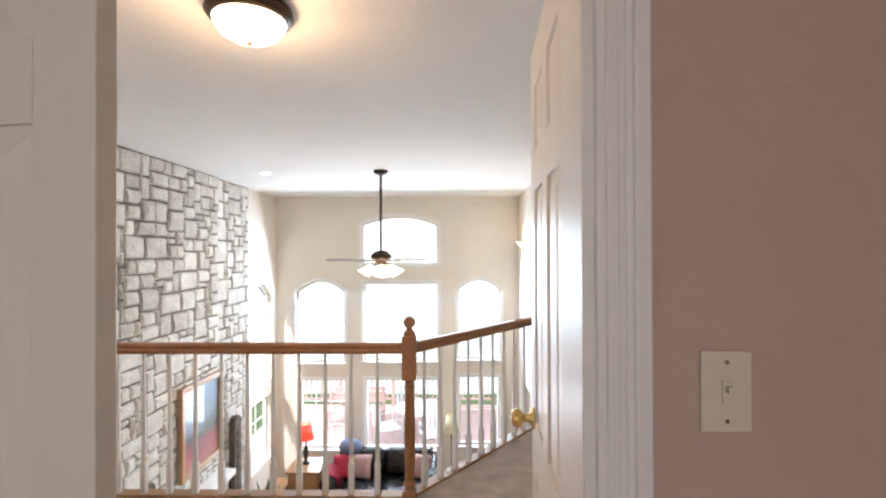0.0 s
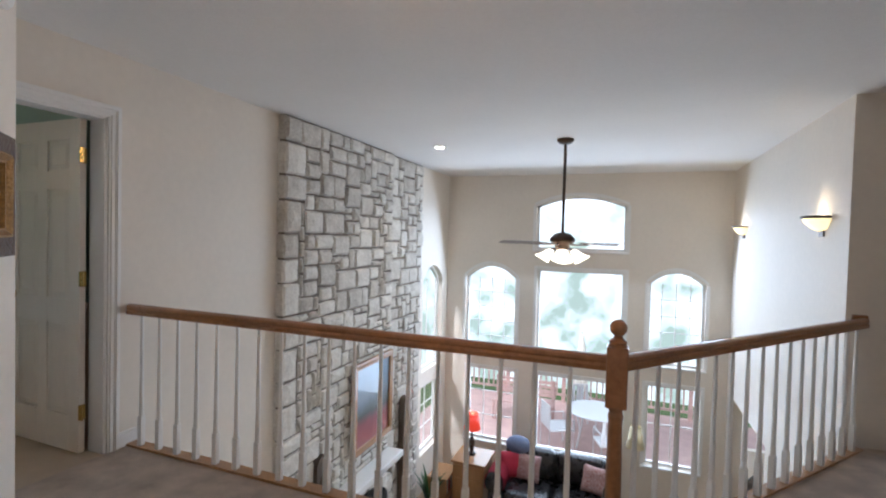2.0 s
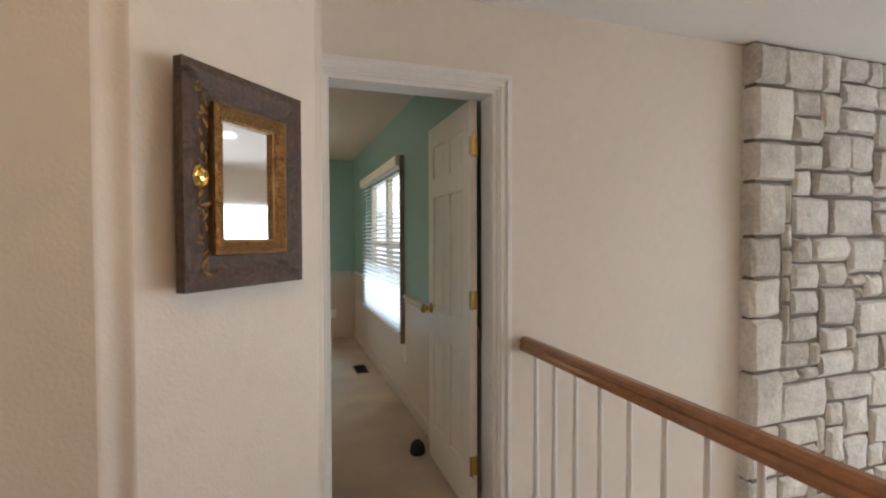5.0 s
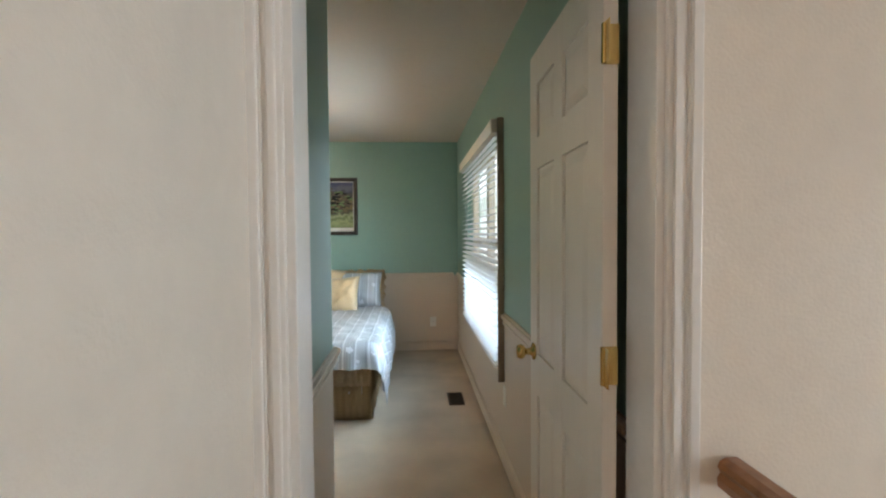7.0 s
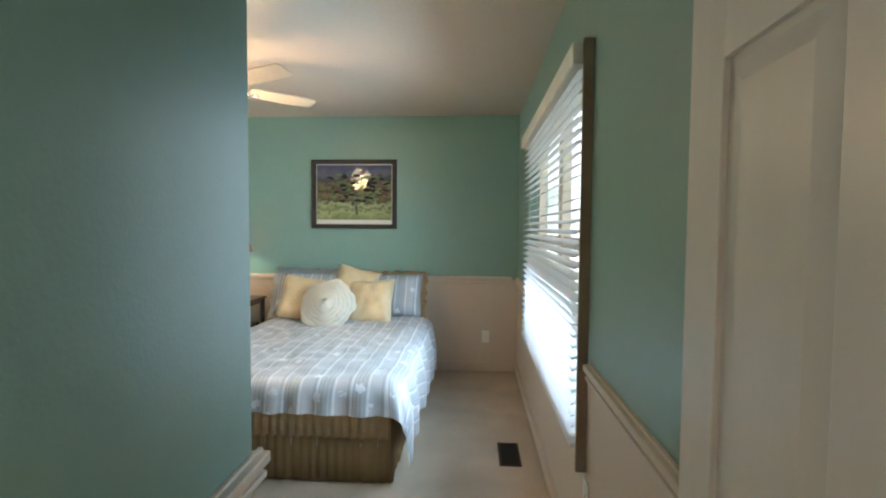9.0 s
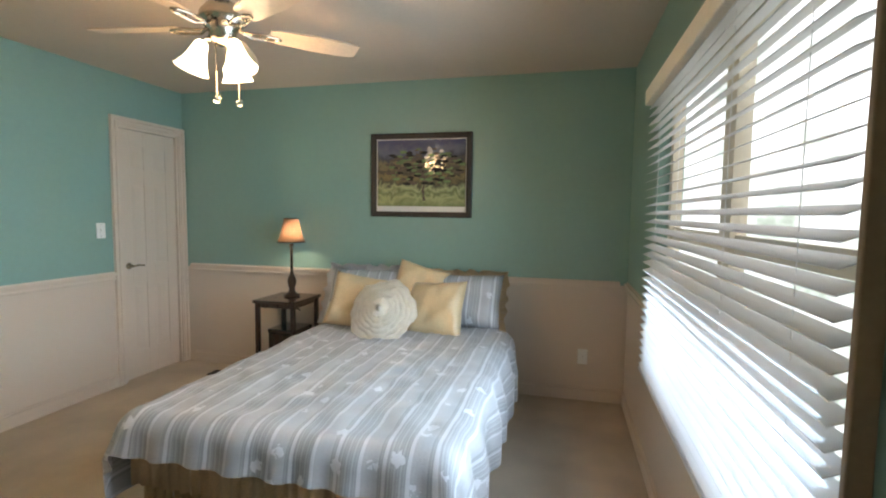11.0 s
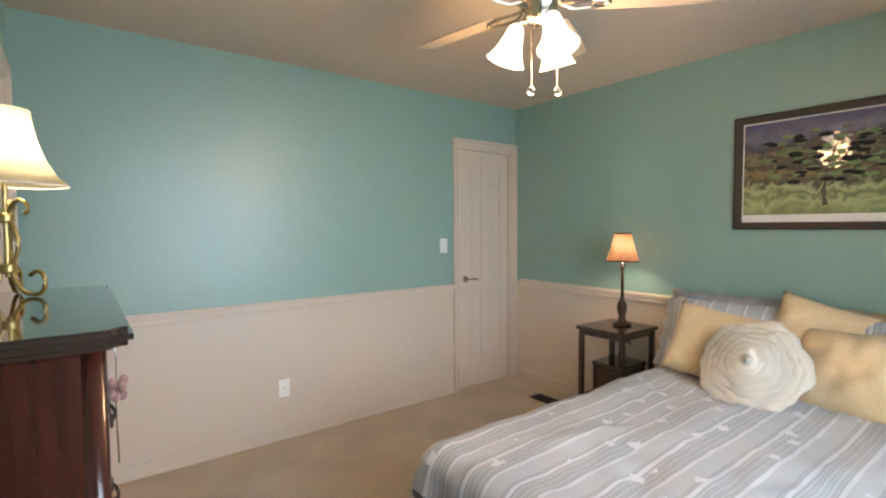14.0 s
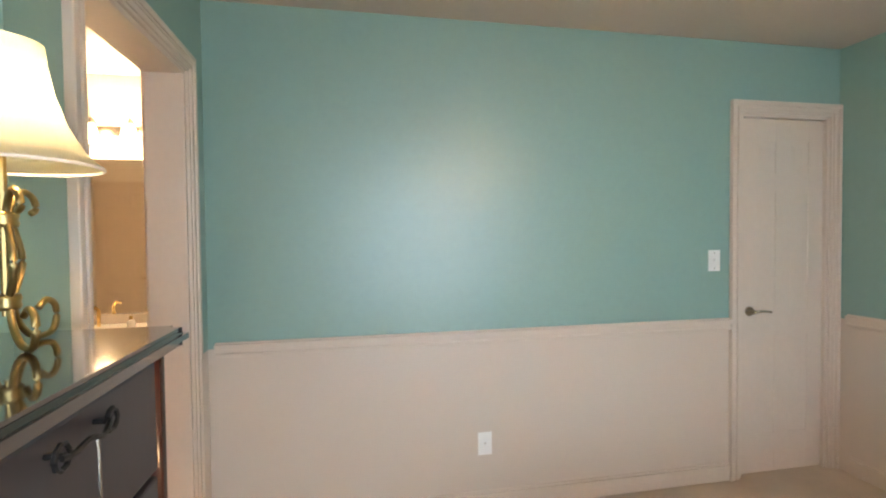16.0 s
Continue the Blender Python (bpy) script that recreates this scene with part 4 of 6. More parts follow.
def sconce(y):
    root = thing("wall_sconce", "bronze half-bowl wall sconce, lit", "wall light", pose(1.34, y, 1.52), "sconces on the living room wall")
    bm = bmesh.new()
    n, rings = 16, []
    for r, z in ((0.02, -0.02), (0.09, 0.0), (0.15, 0.05), (0.17, 0.09)):
        rings.append([bm.verts.new((-r * math.sin(math.pi * i / n) * 0.8, r * math.cos(math.pi * i / n), z)) for i in range(n + 1)])
    for a, b in zip(rings, rings[1:]):
        for i in range(n):
            bm.faces.new((a[i], a[i + 1], b[i + 1], b[i]))
    bmesh.ops.solidify(bm, geom=bm.faces[:], thickness=0.006)
    part("bowl", bm, "shade_soft", root, "lit alabaster half bowl", smooth=True)
    bm = bmesh.new()
    tube(bm, [(-0.17 * 0.8 * math.sin(math.pi * i / 12), 0.172 * math.cos(math.pi * i / 12), 0.092) for i in range(13)], 0.012)
    part("rim", bm, "bronze", root)
    part("back_plate", B(-0.014, -0.001, -0.05, 0.05, -0.06, 0.08, bevel=0.004), "bronze", root)


sconce(7.97)
sconce(5.29)


def cushion(w, h, d, wr=0.0, seed=0, nx=18, corner=0.12):
    """A stuffed square: two bulged faces that meet in a seam, with pointed corners."""
    bm = bmesh.new()
    grids = []
    for s in (-1, 1):
        g = []
        for i in range(nx + 1):
            row = []
            for k in range(nx + 1):
                u, v = 2 * i / nx - 1, 2 * k / nx - 1
                pinch = 1 - corner * (1 - abs(u)) * 0.55 * abs(v) ** 3, 1 - corner * (1 - abs(v)) * 0.55 * abs(u) ** 3
                bulge = max(0, (1 - u ** 4) * (1 - v ** 4)) ** 0.55
                nz = noise.noise(Vector((u * 2.5 + seed, v * 2.5, s * 3.1 + seed))) * wr * bulge
                row.append(bm.verts.new((u * w / 2 * pinch[1], s * (d / 2 * bulge + nz) + (0 if bulge else 0.0), v * h / 2 * pinch[0])))
            g.append(row)
        grids.append(g)
        for i in range(nx):
            for k in range(nx):
                bm.faces.new((g[i][k], g[i + 1][k], g[i + 1][k + 1], g[i][k + 1]))
    bmesh.ops.remove_doubles(bm, verts=bm.verts, dist=0.0015)
    bmesh.ops.recalc_face_normals(bm, faces=bm.faces)
    uv = bm.loops.layers.uv.new("UVMap")
    for f in bm.faces:
        for lp in f.loops:
            lp[uv].uv = (lp.vert.co.z, lp.vert.co.x)
    return bm


def ceiling_fan(name, label, place, drop, radius, blade_mat, metal, angles, shades, hub_z, pulls=True, shade_tilt=38, droop=0.0):
    """Canopy, rod, motor, blades on scrolled irons, bell shades and pull chains. hub_z: the blades' height below the ceiling."""
    root = thing(name, label, "ceiling fan", pose(*place))
    part("canopy", lathe(bmesh.new(), [(0.0, 0), (0.062, 0), (0.066, -0.02), (0.045, -0.05), (0.018, -0.058)], 24), metal, root, smooth=True)
    if drop > 0.12:
        part("down_rod", tube(bmesh.new(), [(0, 0, -0.05), (0, 0, -drop)], 0.012), metal, root)
    z = -hub_z
    part("motor_housing", lathe(bmesh.new(), [(0.02, z + 0.12), (0.06, z + 0.105), (0.095, z + 0.06), (0.10, z + 0.03), (0.075, z + 0.0), (0.055, z - 0.02), (0.06, z - 0.04), (0.04, z - 0.07), (0.0, z - 0.072)], 28), metal, root, smooth=True)
    for ang in angles:
        R = pose(0, 0, 0, 0, 0, ang)
        bm = bmesh.new()
        outline = [(0.20, -0.045), (0.23, -0.055), (radius * 0.7, -0.066), (radius - 0.02, -0.06), (radius, -0.045), (radius, 0.045), (radius - 0.02, 0.06), (radius * 0.7, 0.066), (0.23, 0.055), (0.20, 0.045)]
        lo = [bm.verts.new((x, y, -0.003)) for x, y in outline]; hi = [bm.verts.new((x, y, 0.003)) for x, y in outline]
        bm.faces.new(lo); bm.faces.new(hi)
        for i in range(len(outline)):
            bm.faces.new((lo[i], lo[(i + 1) % 10], hi[(i + 1) % 10], hi[i]))
        bmesh.ops.recalc_face_normals(bm, faces=bm.faces)
        bm.transform(R @ Matrix.Translation((0, 0, z + 0.005)) @ pose(0, 0, 0, -12, droop, 0))
        blade = part("blade", bm, blade_mat, root)
        bm = bmesh.new()
        for s in (-1, 1):
            tube(bm, [(0.07, 0, 0.0), (0.12, s * 0.025, -0.012), (0.18, s * 0.03, -0.008), (0.235, s * 0.018, -0.008), (0.25, 0, -0.008)], 0.006, 6)
        tube(bm, [(0.25 + 0.0 * i, 0, -0.008) if i < 1 else (0.215 + 0.03 * math.cos(i), 0.018 * math.sin(i), -0.009) for i in range(7)], 0.005, 6)
        bm.transform(R @ Matrix.Translation((0, 0, z)))
        part("blade_iron", bm, metal, root)
    for i in range(shades):
        R = pose(0, 0, 0, 0, 0, 360 * i / shades + (70 if shades == 3 else 15))
        bm = tube(bmesh.new(), [(0.03, 0, z - 0.05), (0.07, 0, z - 0.055), (0.085, 0, z - 0.075)], 0.008, 8)
        bm.transform(R)
        part("lamp_arm", bm, metal, root)
        bm = lathe(bmesh.new(), [(0.018, 0.0), (0.026, -0.01), (0.034, -0.045), (0.045, -0.08), (0.062, -0.115), (0.068, -0.12), (0.060, -0.118), (0.043, -0.08), (0.030, -0.045), (0.020, -0.012)], 22)
        if shades == 3:
            bmesh.ops.scale(bm, vec=(1.06, 1.06, 1.12), verts=bm.verts)
        bm.transform(R @ Matrix.Translation((0.082, 0, z - 0.07)) @ pose(0, 0, 0, 0, -shade_tilt, 0))
        part("glass_shade", bm, "shade", root, "lit frosted bell glass shade", smooth=True)
    if pulls:
        for x, y in ((0.036, -0.009), (-0.045, 0.045)):
            bm = tube(bmesh.new(), [(x, y, z - 0.07), (x, y, z - 0.30)], 0.0022, 6)
            ch = part("pull_chain", bm, metal, root)
            part("crystal_drop", ball(bmesh.new(), (x, y, z - 0.317), 0.016, 14), "crystal", ch, "clear crystal ball", smooth=True)
    return root


living_fan = ceiling_fan("ceiling_fan", "dark bronze ceiling fan on a long rod with lit shades", (-0.735, 5.86, CEIL), 1.02, 0.50, "blade_dark", "bronze", [178 + 72 * i for i in range(5)], 4, 1.10, pulls=False)
living_fan.scale = (1.35, 1.35, 1.0)
ceiling_fan("ceiling_fan", "low nickel ceiling fan with pale wooden blades and lit bell shades", (-5.90, 0.72, CEIL), 0.1, 0.62, "blade", "nickel", [-82 + 72 * i for i in range(5)], 3, 0.235, pulls=True, shade_tilt=20)


# ---- mirror and pictures ----
def rect_frame(root, name, w, h, t, depth, material, y=0.0, label="", inner_depth=None):
    """Mitred picture frame in the x-z plane, facing -y."""
    bm = bmesh.new()
    di = depth if inner_depth is None else inner_depth
    rings = []
    for x, z, d in ((w / 2, h / 2, 0), (w / 2, h / 2, depth), (w / 2 - t * 0.25, h / 2 - t * 0.25, depth * 1.15), (w / 2 - t * 0.8, h / 2 - t * 0.8, di), (w / 2 - t, h / 2 - t, di), (w / 2 - t, h / 2 - t, 0)):
        rings.append([bm.verts.new((sx * x, y - d, sz * z)) for sx, sz in ((-1, -1), (1, -1), (1, 1), (-1, 1))])
    for a, b in zip(rings, rings[1:] + rings[:1]):
        for k in range(4):
            bm.faces.new((a[k], a[(k + 1) % 4], b[(k + 1) % 4], b[k]))
    bmesh.ops.recalc_face_normals(bm, faces=bm.faces)
    return part(name, bm, material, root, label)


root = thing("wall_mirror", "rectangular mirror in a broad embossed dark metal frame", "mirror", pose(-2.106, 1.648, 1.487, 0, 0, 138.5))
rect_frame(root, "outer_frame", 0.318, 0.425, 0.066, 0.022, "frame_dark", -0.002, "embossed pewter-brown frame", 0.016)
rect_frame(root, "inner_frame", 0.194, 0.29, 0.030, 0.030, "frame_gold", -0.002, "gilded beaded inner frame", 0.018)
part("mirror_glass", B(-0.069, 0.069, -0.012, -0.008, -0.117, 0.117), "mirror", root, "mirror glass")
bm = lathe(bmesh.new(), [(0.024, 0.0), (0.024, 0.006), (0.019, 0.010), (0.015, 0.007), (0.008, 0.012), (0.0, 0.013)], 8)
bm.transform(Matrix.Translation((-0.126, -0.022, 0.0)) @ pose(0, 0, 0, 90, 0, 0) @ Matrix.Diagonal((0.75, 1.0, 1.0, 1.0)))
part("medallion", bm, "brass", root, "small octagonal brass medallion")
rnd = random.Random(12)
for k in range(64):
    z = -0.185 + 0.37 * k / 63
    if abs(z) < 0.028:
        continue
    bm = ball(bmesh.new(), (0, 0, 0), rnd.uniform(0.006, 0.011), 8, (0.55, 0.45, 1.5))
    bm.transform(Matrix.Translation((-0.127 + 0.018 * math.sin(k * 1.7), -0.021, z)) @ pose(0, 0, 0, 0, rnd.uniform(-80, 80), 0))
    part("scroll_leaf", bm, "frame_gold" if k % 3 else "frame_dark", root, smooth=True)
for k in range(34):
    part("bead", ball(bmesh.new(), (-0.082, -0.030, -0.125 + 0.25 * k / 33), 0.0042, 7), "frame_gold", root, smooth=True)

root = thing("framed_picture", "framed print of a spreading tree behind glass", "picture", pose(-7.70, 1.10, 1.694, 0, 0, 90))
rect_frame(root, "picture_frame", 0.83, 0.66, 0.042, 0.024, "ebony", -0.001, "dark wooden frame")
part("print_margin", B(-0.375, 0.375, -0.008, -0.003, -0.29, 0.29), "paper", root)
part("print", B(-0.365, 0.365, -0.0105, -0.0085, -0.245, 0.28), "print", root, "tree landscape print under glass")
bm = tube(bmesh.new(), [(0.03, -0.012, -0.20), (0.02, -0.012, -0.12), (0.035, -0.012, -0.04), (0.0, -0.012, 0.04)], 0.016, 6, 0.008)
for k, (dx, dz) in enumerate(((-0.2, 0.1), (-0.12, 0.17), (0.1, 0.18), (0.2, 0.09), (-0.27, 0.03), (0.26, 0.0))):
    tube(bm, [(0.025, -0.012, -0.04), (0.03 + dx * 0.5, -0.012, 0.02 + dz * 0.7), (0.02 + dx, -0.012, dz)], 0.007, 5, 0.002)
for v in bm.verts:
    v.co.y = -0.0112 + (v.co.y + 0.012) * 0.03
part("printed_tree", bm, "bark", root)

for k in range(150):
    rnd = random.Random(100 + k)
    a, r = rnd.uniform(0, 6.28), rnd.uniform(0, 1) ** 0.6
    bm = ball(bmesh.new(), (0.02 + 0.33 * r * math.cos(a), -0.0114, 0.07 + 0.15 * r * math.sin(a)), rnd.uniform(0.010, 0.024), 7, (1.5, 0.012, 0.55))
    part("printed_leaf", bm, ("bark", "soot", "foliage")[k % 3], root)

root = thing("framed_painting", "large blue and red painting in a dark frame over the fireplace", "picture", pose(-2.918, 5.76, -0.62, 0, 0, 90))
rect_frame(root, "picture_frame", 0.94, 1.06, 0.07, 0.045, "oak2", -0.0, "dark wooden frame")
part("canvas", B(-0.41, 0.41, -0.02, -0.012, -0.47, 0.47), "abstract", root, "abstract blue and red canvas")


# ---- switches, outlets, vents ----
def wall_plate(name, label, m, rockers=1, outlet=False, material="plate", w=0.072):
    root = thing(name, label, "wall plate", m)
    part("cover", B(-w / 2, w / 2, -0.006, -0.001, -0.058, 0.058, bevel=0.002), material, root)
    for k in range(rockers):
        x = (k - (rockers - 1) / 2) * 0.046
        if outlet:
            for z in (-0.024, 0.024):
                part("socket", lathe_y(x, z), material, root)
        else:
            part("toggle", B(x - 0.008, x + 0.008, -0.010, -0.006, -0.017, 0.017, bevel=0.001), material, root)
            part("toggle_lever", B(x - 0.004, x + 0.004, -0.018, -0.010, 0.0, 0.010, bevel=0.001), material, root)
    for z in (-0.042, 0.042) if not outlet else (0.0,):
        bm = lathe(bmesh.new(), [(0.0035, 0), (0.003, 0.001), (0, 0.0012)], 8)
        bm.transform(Matrix.Translation((0, -0.006, z)) @ pose(0, 0, 0, 90, 0, 0))
        part("screw", bm, "nickel", root)
    return root


def lathe_y(x, z):
    bm = lathe(bmesh.new(), [(0.017, 0), (0.017, 0.002), (0.0, 0.0025)], 16)
    bm.transform(Matrix.Translation((x, -0.006, z)) @ pose(0, 0, 0, 90, 0, 0))
    return bm


wall_plate("light_switch", "almond toggle light switch on the tan wall", pose(0.515, 0.695, 1.235, 0, 0, 0), material="almond")
wall_plate("light_switch", "double almond switch and dimmer plate on the teal wall", pose(-3.46, 1.81, 1.205, 0, 0, 180), 2, material="almond", w=0.118)
wall_plate("light_switch", "white toggle light switch beside the closet door", pose(-6.87, -1.155, 1.235, 0, 0, 180))
wall_plate("power_outlet", "white power outlet on the beige wainscot", pose(-5.555, -1.155, 0.34, 0, 0, 180), outlet=True)
wall_plate("power_outlet", "white power outlet on the beige wainscot", pose(-7.70, 2.38, 0.335, 0, 0, 90), outlet=True)
wall_plate("power_outlet", "white power outlet under the window", pose(-4.83, 2.68, 0.42, 0, 0, 0), outlet=True)


def vent(x, y, rz):
    root = thing("floor_vent", "brown slotted metal floor register in the carpet", "floor vent", pose(x, y, 0.0, 0, 0, rz))
    part("vent_frame", B(-0.15, 0.15, -0.065, 0.065, 0.001, 0.006, bevel=0.002), "bronze", root)
    for k in range(11):
        part("vent_slat", B(-0.13 + 0.025 * k, -0.117 + 0.025 * k, -0.05, 0.05, 0.006, 0.010), "iron", root)


vent(-6.0, 2.49, 0)
vent(-7.45, -0.55, 90)
root = thing("door_stop", "black rounded door stop on the floor by the open door", "door stop", pose(-3.93, 2.53, 0.0))
part("stop_body", lathe(bmesh.new(), [(0.045, 0.001), (0.05, 0.02), (0.042, 0.06), (0.02, 0.085), (0.0, 0.088)], 20), "black", root, smooth=True)
# ---- bedroom things ----
BX0, BX1, BY0, BY1, BTOP = -7.62, -5.55, 0.50, 1.86, 0.55


def bed():
    root = thing("bed", "made double bed with a striped silver comforter and gold skirt", "bed")
    part("box_spring", B(BX0 + 0.03, BX1 - 0.06, BY0 + 0.05, BY1 - 0.05, 0.17, 0.36, bevel=0.03), "mattress", root)
    part("mattress", B(BX0 + 0.03, BX1 - 0.05, BY0 + 0.04, BY1 - 0.04, 0.362, 0.530, bevel=0.05), "mattress", root)
    for x in (BX0 + 0.12, BX1 - 0.2):
        for y in (BY0 + 0.15, BY1 - 0.15):
            part("leg", lathe(bmesh.new(), [(0.022, 0.001), (0.026, 0.05), (0.03, 0.17)], 12, x, y), "dark", root)
    # comforter: a soft sheet over the mattress that falls down both sides and the foot
    bm = bmesh.new()
    uv = bm.loops.layers.uv.new("UVMap")
    nu, nv, drop, side = 96, 90, 0.17, 0.40
    L, W = BX1 - BX0 - 0.30, BY1 - BY0
    grid, coords = [], {}
    for i in range(nu + 1):
        row = []
        s = (L + drop) * i / nu
        for k in range(nv + 1):
            w = -W / 2 - side + (W + 2 * side) * k / nv
            over_x, over_y = max(0, s - L + 0.05), max(0, abs(w) - W / 2 + 0.05)
            r = 0.09

            def fold(o):
                a = min(o / r, math.pi / 2)
                return r * math.sin(a), r * (1 - math.cos(a)) + max(0, o - r * math.pi / 2)
            o = math.hypot(over_x, over_y)
            f, down = fold(o)
            fx, fy = (f * over_x / o, f * over_y / o) if o else (0, 0)
            down += 0.015 * noise.noise(Vector((s * 2, w * 3, 0))) * min(1, o / 0.2)
            x = BX0 + 0.30 + min(s, L - 0.05) + fx
            y = (BY0 + BY1) / 2 + math.copysign(min(abs(w), W / 2 - 0.05) + fy, w)
            hang = min(1, down / 0.2)
            wave = math.sin(y * 38 + 2.5 * noise.noise(Vector((x * 2, y * 3, 0)))) if over_x > over_y else math.sin(x * 21 + 2.5 * noise.noise(Vector((x * 3, y * 2, 4))))
            puff = 0.016 * noise.noise(Vector((x * 3.0, y * 4.5, 1.7))) + 0.008 * noise.noise(Vector((x * 9, y * 11, 5)))
            crease = 0.016 * abs(noise.noise(Vector((x * 5 + y * 2, y * 14, 9)))) * (1 - hang)
            x += (0.014 * wave + 0.03 * hang) * hang * (1 if over_x else 0)
            y += math.copysign((0.026 * wave + 0.03) * hang * (1 if over_y else 0), w)
            z = BTOP + 0.035 - down + puff * (1 - 0.6 * hang) - crease + 0.010 * noise.noise(Vector((x * 6, y * 6, 2))) * hang
            v = bm.verts.new((x, y, max(0.06, z)))
            coords[v] = (s, w)
            row.append(v)
        grid.append(row)
    for i in range(nu):
        for k in range(nv):
            f = bm.faces.new((grid[i][k], grid[i + 1][k], grid[i + 1][k + 1], grid[i][k + 1]))
            for lp in f.loops:
                lp[uv].uv = coords[lp.vert]
    bmesh.ops.recalc_face_normals(bm, faces=bm.faces)
    part("comforter", bm, "quilt", root, "silver satin comforter woven with pale stripes and blossoms", smooth=True)

    def skirt(p, q, z0=0.012, z1=0.37, name="bed_skirt", material="skirt", label="gathered gold-tan bed skirt"):
        bm = bmesh.new(); n = 90; cols = []
        p, q = Vector(p), Vector(q); d = (q - p).normalized(); nn = Vector((d.y, -d.x, 0))
        for i in range(n + 1):
            a = p + (q - p) * i / n
            off = 0.012 * math.sin(i * 1.9) + 0.008 * noise.noise(Vector((i * 0.3, 0, 0)))
            cols.append([bm.verts.new((*(a + nn * off * (1 - 0.4 * (z > (z0 + z1) / 2)))[:2], z)) for z in (z0, (z0 + z1) / 2, z1)])
        for a, b in zip(cols, cols[1:]):
            for k in range(2):
                bm.faces.new((a[k], b[k], b[k + 1], a[k + 1]))
        bmesh.ops.solidify(bm, geom=bm.faces[:], thickness=0.004)
        part(name, bm, material, root, label, smooth=True)
    skirt((BX1 + 0.018, BY0 + 0.03, 0), (BX1 + 0.018, BY1 - 0.03, 0), 0.28, 0.45, "comforter_border", "goldsatin", "gathered pale gold border of the comforter")
    skirt((BX1 - 0.05, BY0 + 0.03, 0), (BX1 - 0.05, BY1 - 0.03, 0))
    skirt((BX1 - 0.05, BY1 - 0.03, 0), (BX0 + 0.03, BY1 - 0.03, 0))
    skirt((BX0 + 0.03, BY0 + 0.03, 0), (BX1 - 0.05, BY0 + 0.03, 0))


bed()


def pillow(label, y, x, z, w, h, d, tilt, material, turn=0, roll=0, seed=0, flange=None):
    root = thing("pillow", label, "pillow", pose(x, y, z, 0, 0, 90 + turn) @ pose(0, 0, 0, -tilt, roll, 0), "pillows on the bed")
    part("cover", cushion(w, h, d, 0.022, seed), material, root, smooth=True)
    if flange:
        bm = bmesh.new()
        n = 72; a = []
        for k in range(n):
            t = 2 * math.pi * k / n
            c, s = math.cos(t), math.sin(t)
            m = max(abs(c), abs(s))
            u, v = c / m, s / m
            rip = 0.016 * math.sin(k * 2.3)
            a.append([bm.verts.new((u * (w / 2 - 0.012) * 0.97, 0, v * (h / 2 - 0.012) * 0.97)), bm.verts.new((u * (w / 2 + 0.035 + 0.012 * math.sin(k * 1.3)), rip, v * (h / 2 + 0.030 + 0.010 * math.sin(k * 1.7))))])
        for k in range(n):
            p, q = a[k], a[(k + 1) % n]
            bm.faces.new((p[0], q[0], q[1], p[1]))
        bmesh.ops.solidify(bm, geom=bm.faces[:], thickness=0.004)
        part("flange", bm, flange, root, "flat sewn flange", smooth=True)
    return root


pillow("striped silver pillow sham with a gold flange", 0.76, -7.44, 0.765, 0.66, 0.42, 0.17, 26, "quilt", 2, 0, 1, "quilt")
pillow("striped silver pillow sham with a gold flange", 1.47, -7.44, 0.755, 0.66, 0.42, 0.17, 28, "quilt", -3, -1, 2, "goldsatin")
pillow("gold satin square cushion leaning on the sham", 0.78, -7.23, 0.745, 0.43, 0.42, 0.17, 34, "goldsatin", 14, 10, 3)
pillow("gold satin square cushion leaning on the sham", 1.36, -7.22, 0.725, 0.43, 0.42, 0.15, 30, "goldsatin", -10, -5, 4)
pillow("gold satin square cushion tucked behind", 1.18, -7.40, 0.82, 0.40, 0.40, 0.13, 24, "goldsatin", 4, 14, 6)


def rose_pillow():
    root = thing("rose_pillow", "round ivory cushion made of ruffled rose petals", "pillow", pose(-7.03, 1.05, 0.715, 0, 0, 90) @ pose(0, 0, 0, -32, 0, 0), "pillows on the bed")
    part("core", ball(bmesh.new(), (0, 0, 0), 0.19, 24, (1, 0.42, 1)), "ivory", root, smooth=True)
    rnd = random.Random(3)
    for ring in range(7):
        bm = bmesh.new()
        r0 = 0.232 - ring * 0.032
        n, ph = 80, rnd.uniform(0, 6)
        y0 = -0.025 - ring * 0.012
        loops = []
        for j, (dr, dy) in enumerate(((-0.055, -0.018), (-0.03, -0.022), (-0.008, -0.016), (0.0, -0.004))):
            loops.append([])
            for k in range(n):
                t = 2 * math.pi * k / n
                w = j / 3
                rr = r0 + dr + w * min(1, r0 / 0.2) * (0.010 * math.sin(5 * t + ph) + 0.005 * math.sin(13 * t + ph * 2))
                yy = y0 + dy + w * (r0 / 0.232) ** 2 * (0.009 * math.sin(7 * t + ph) + 0.004 * math.sin(19 * t))
                loops[-1].append(bm.verts.new((rr * math.cos(t), yy, rr * math.sin(t))))
        for a, b in zip(loops, loops[1:]):
            for k in range(n):
                bm.faces.new((a[k], a[(k + 1) % n], b[(k + 1) % n], b[k]))
        bmesh.ops.solidify(bm, geom=bm.faces[:], thickness=0.004)
        part("petal_ring", bm, "ivory", root, smooth=True)
    part("heart", ball(bmesh.new(), (0, -0.102, 0), 0.050, 14, (1, 0.26, 1)), "ivory", root, smooth=True)


rose_pillow()


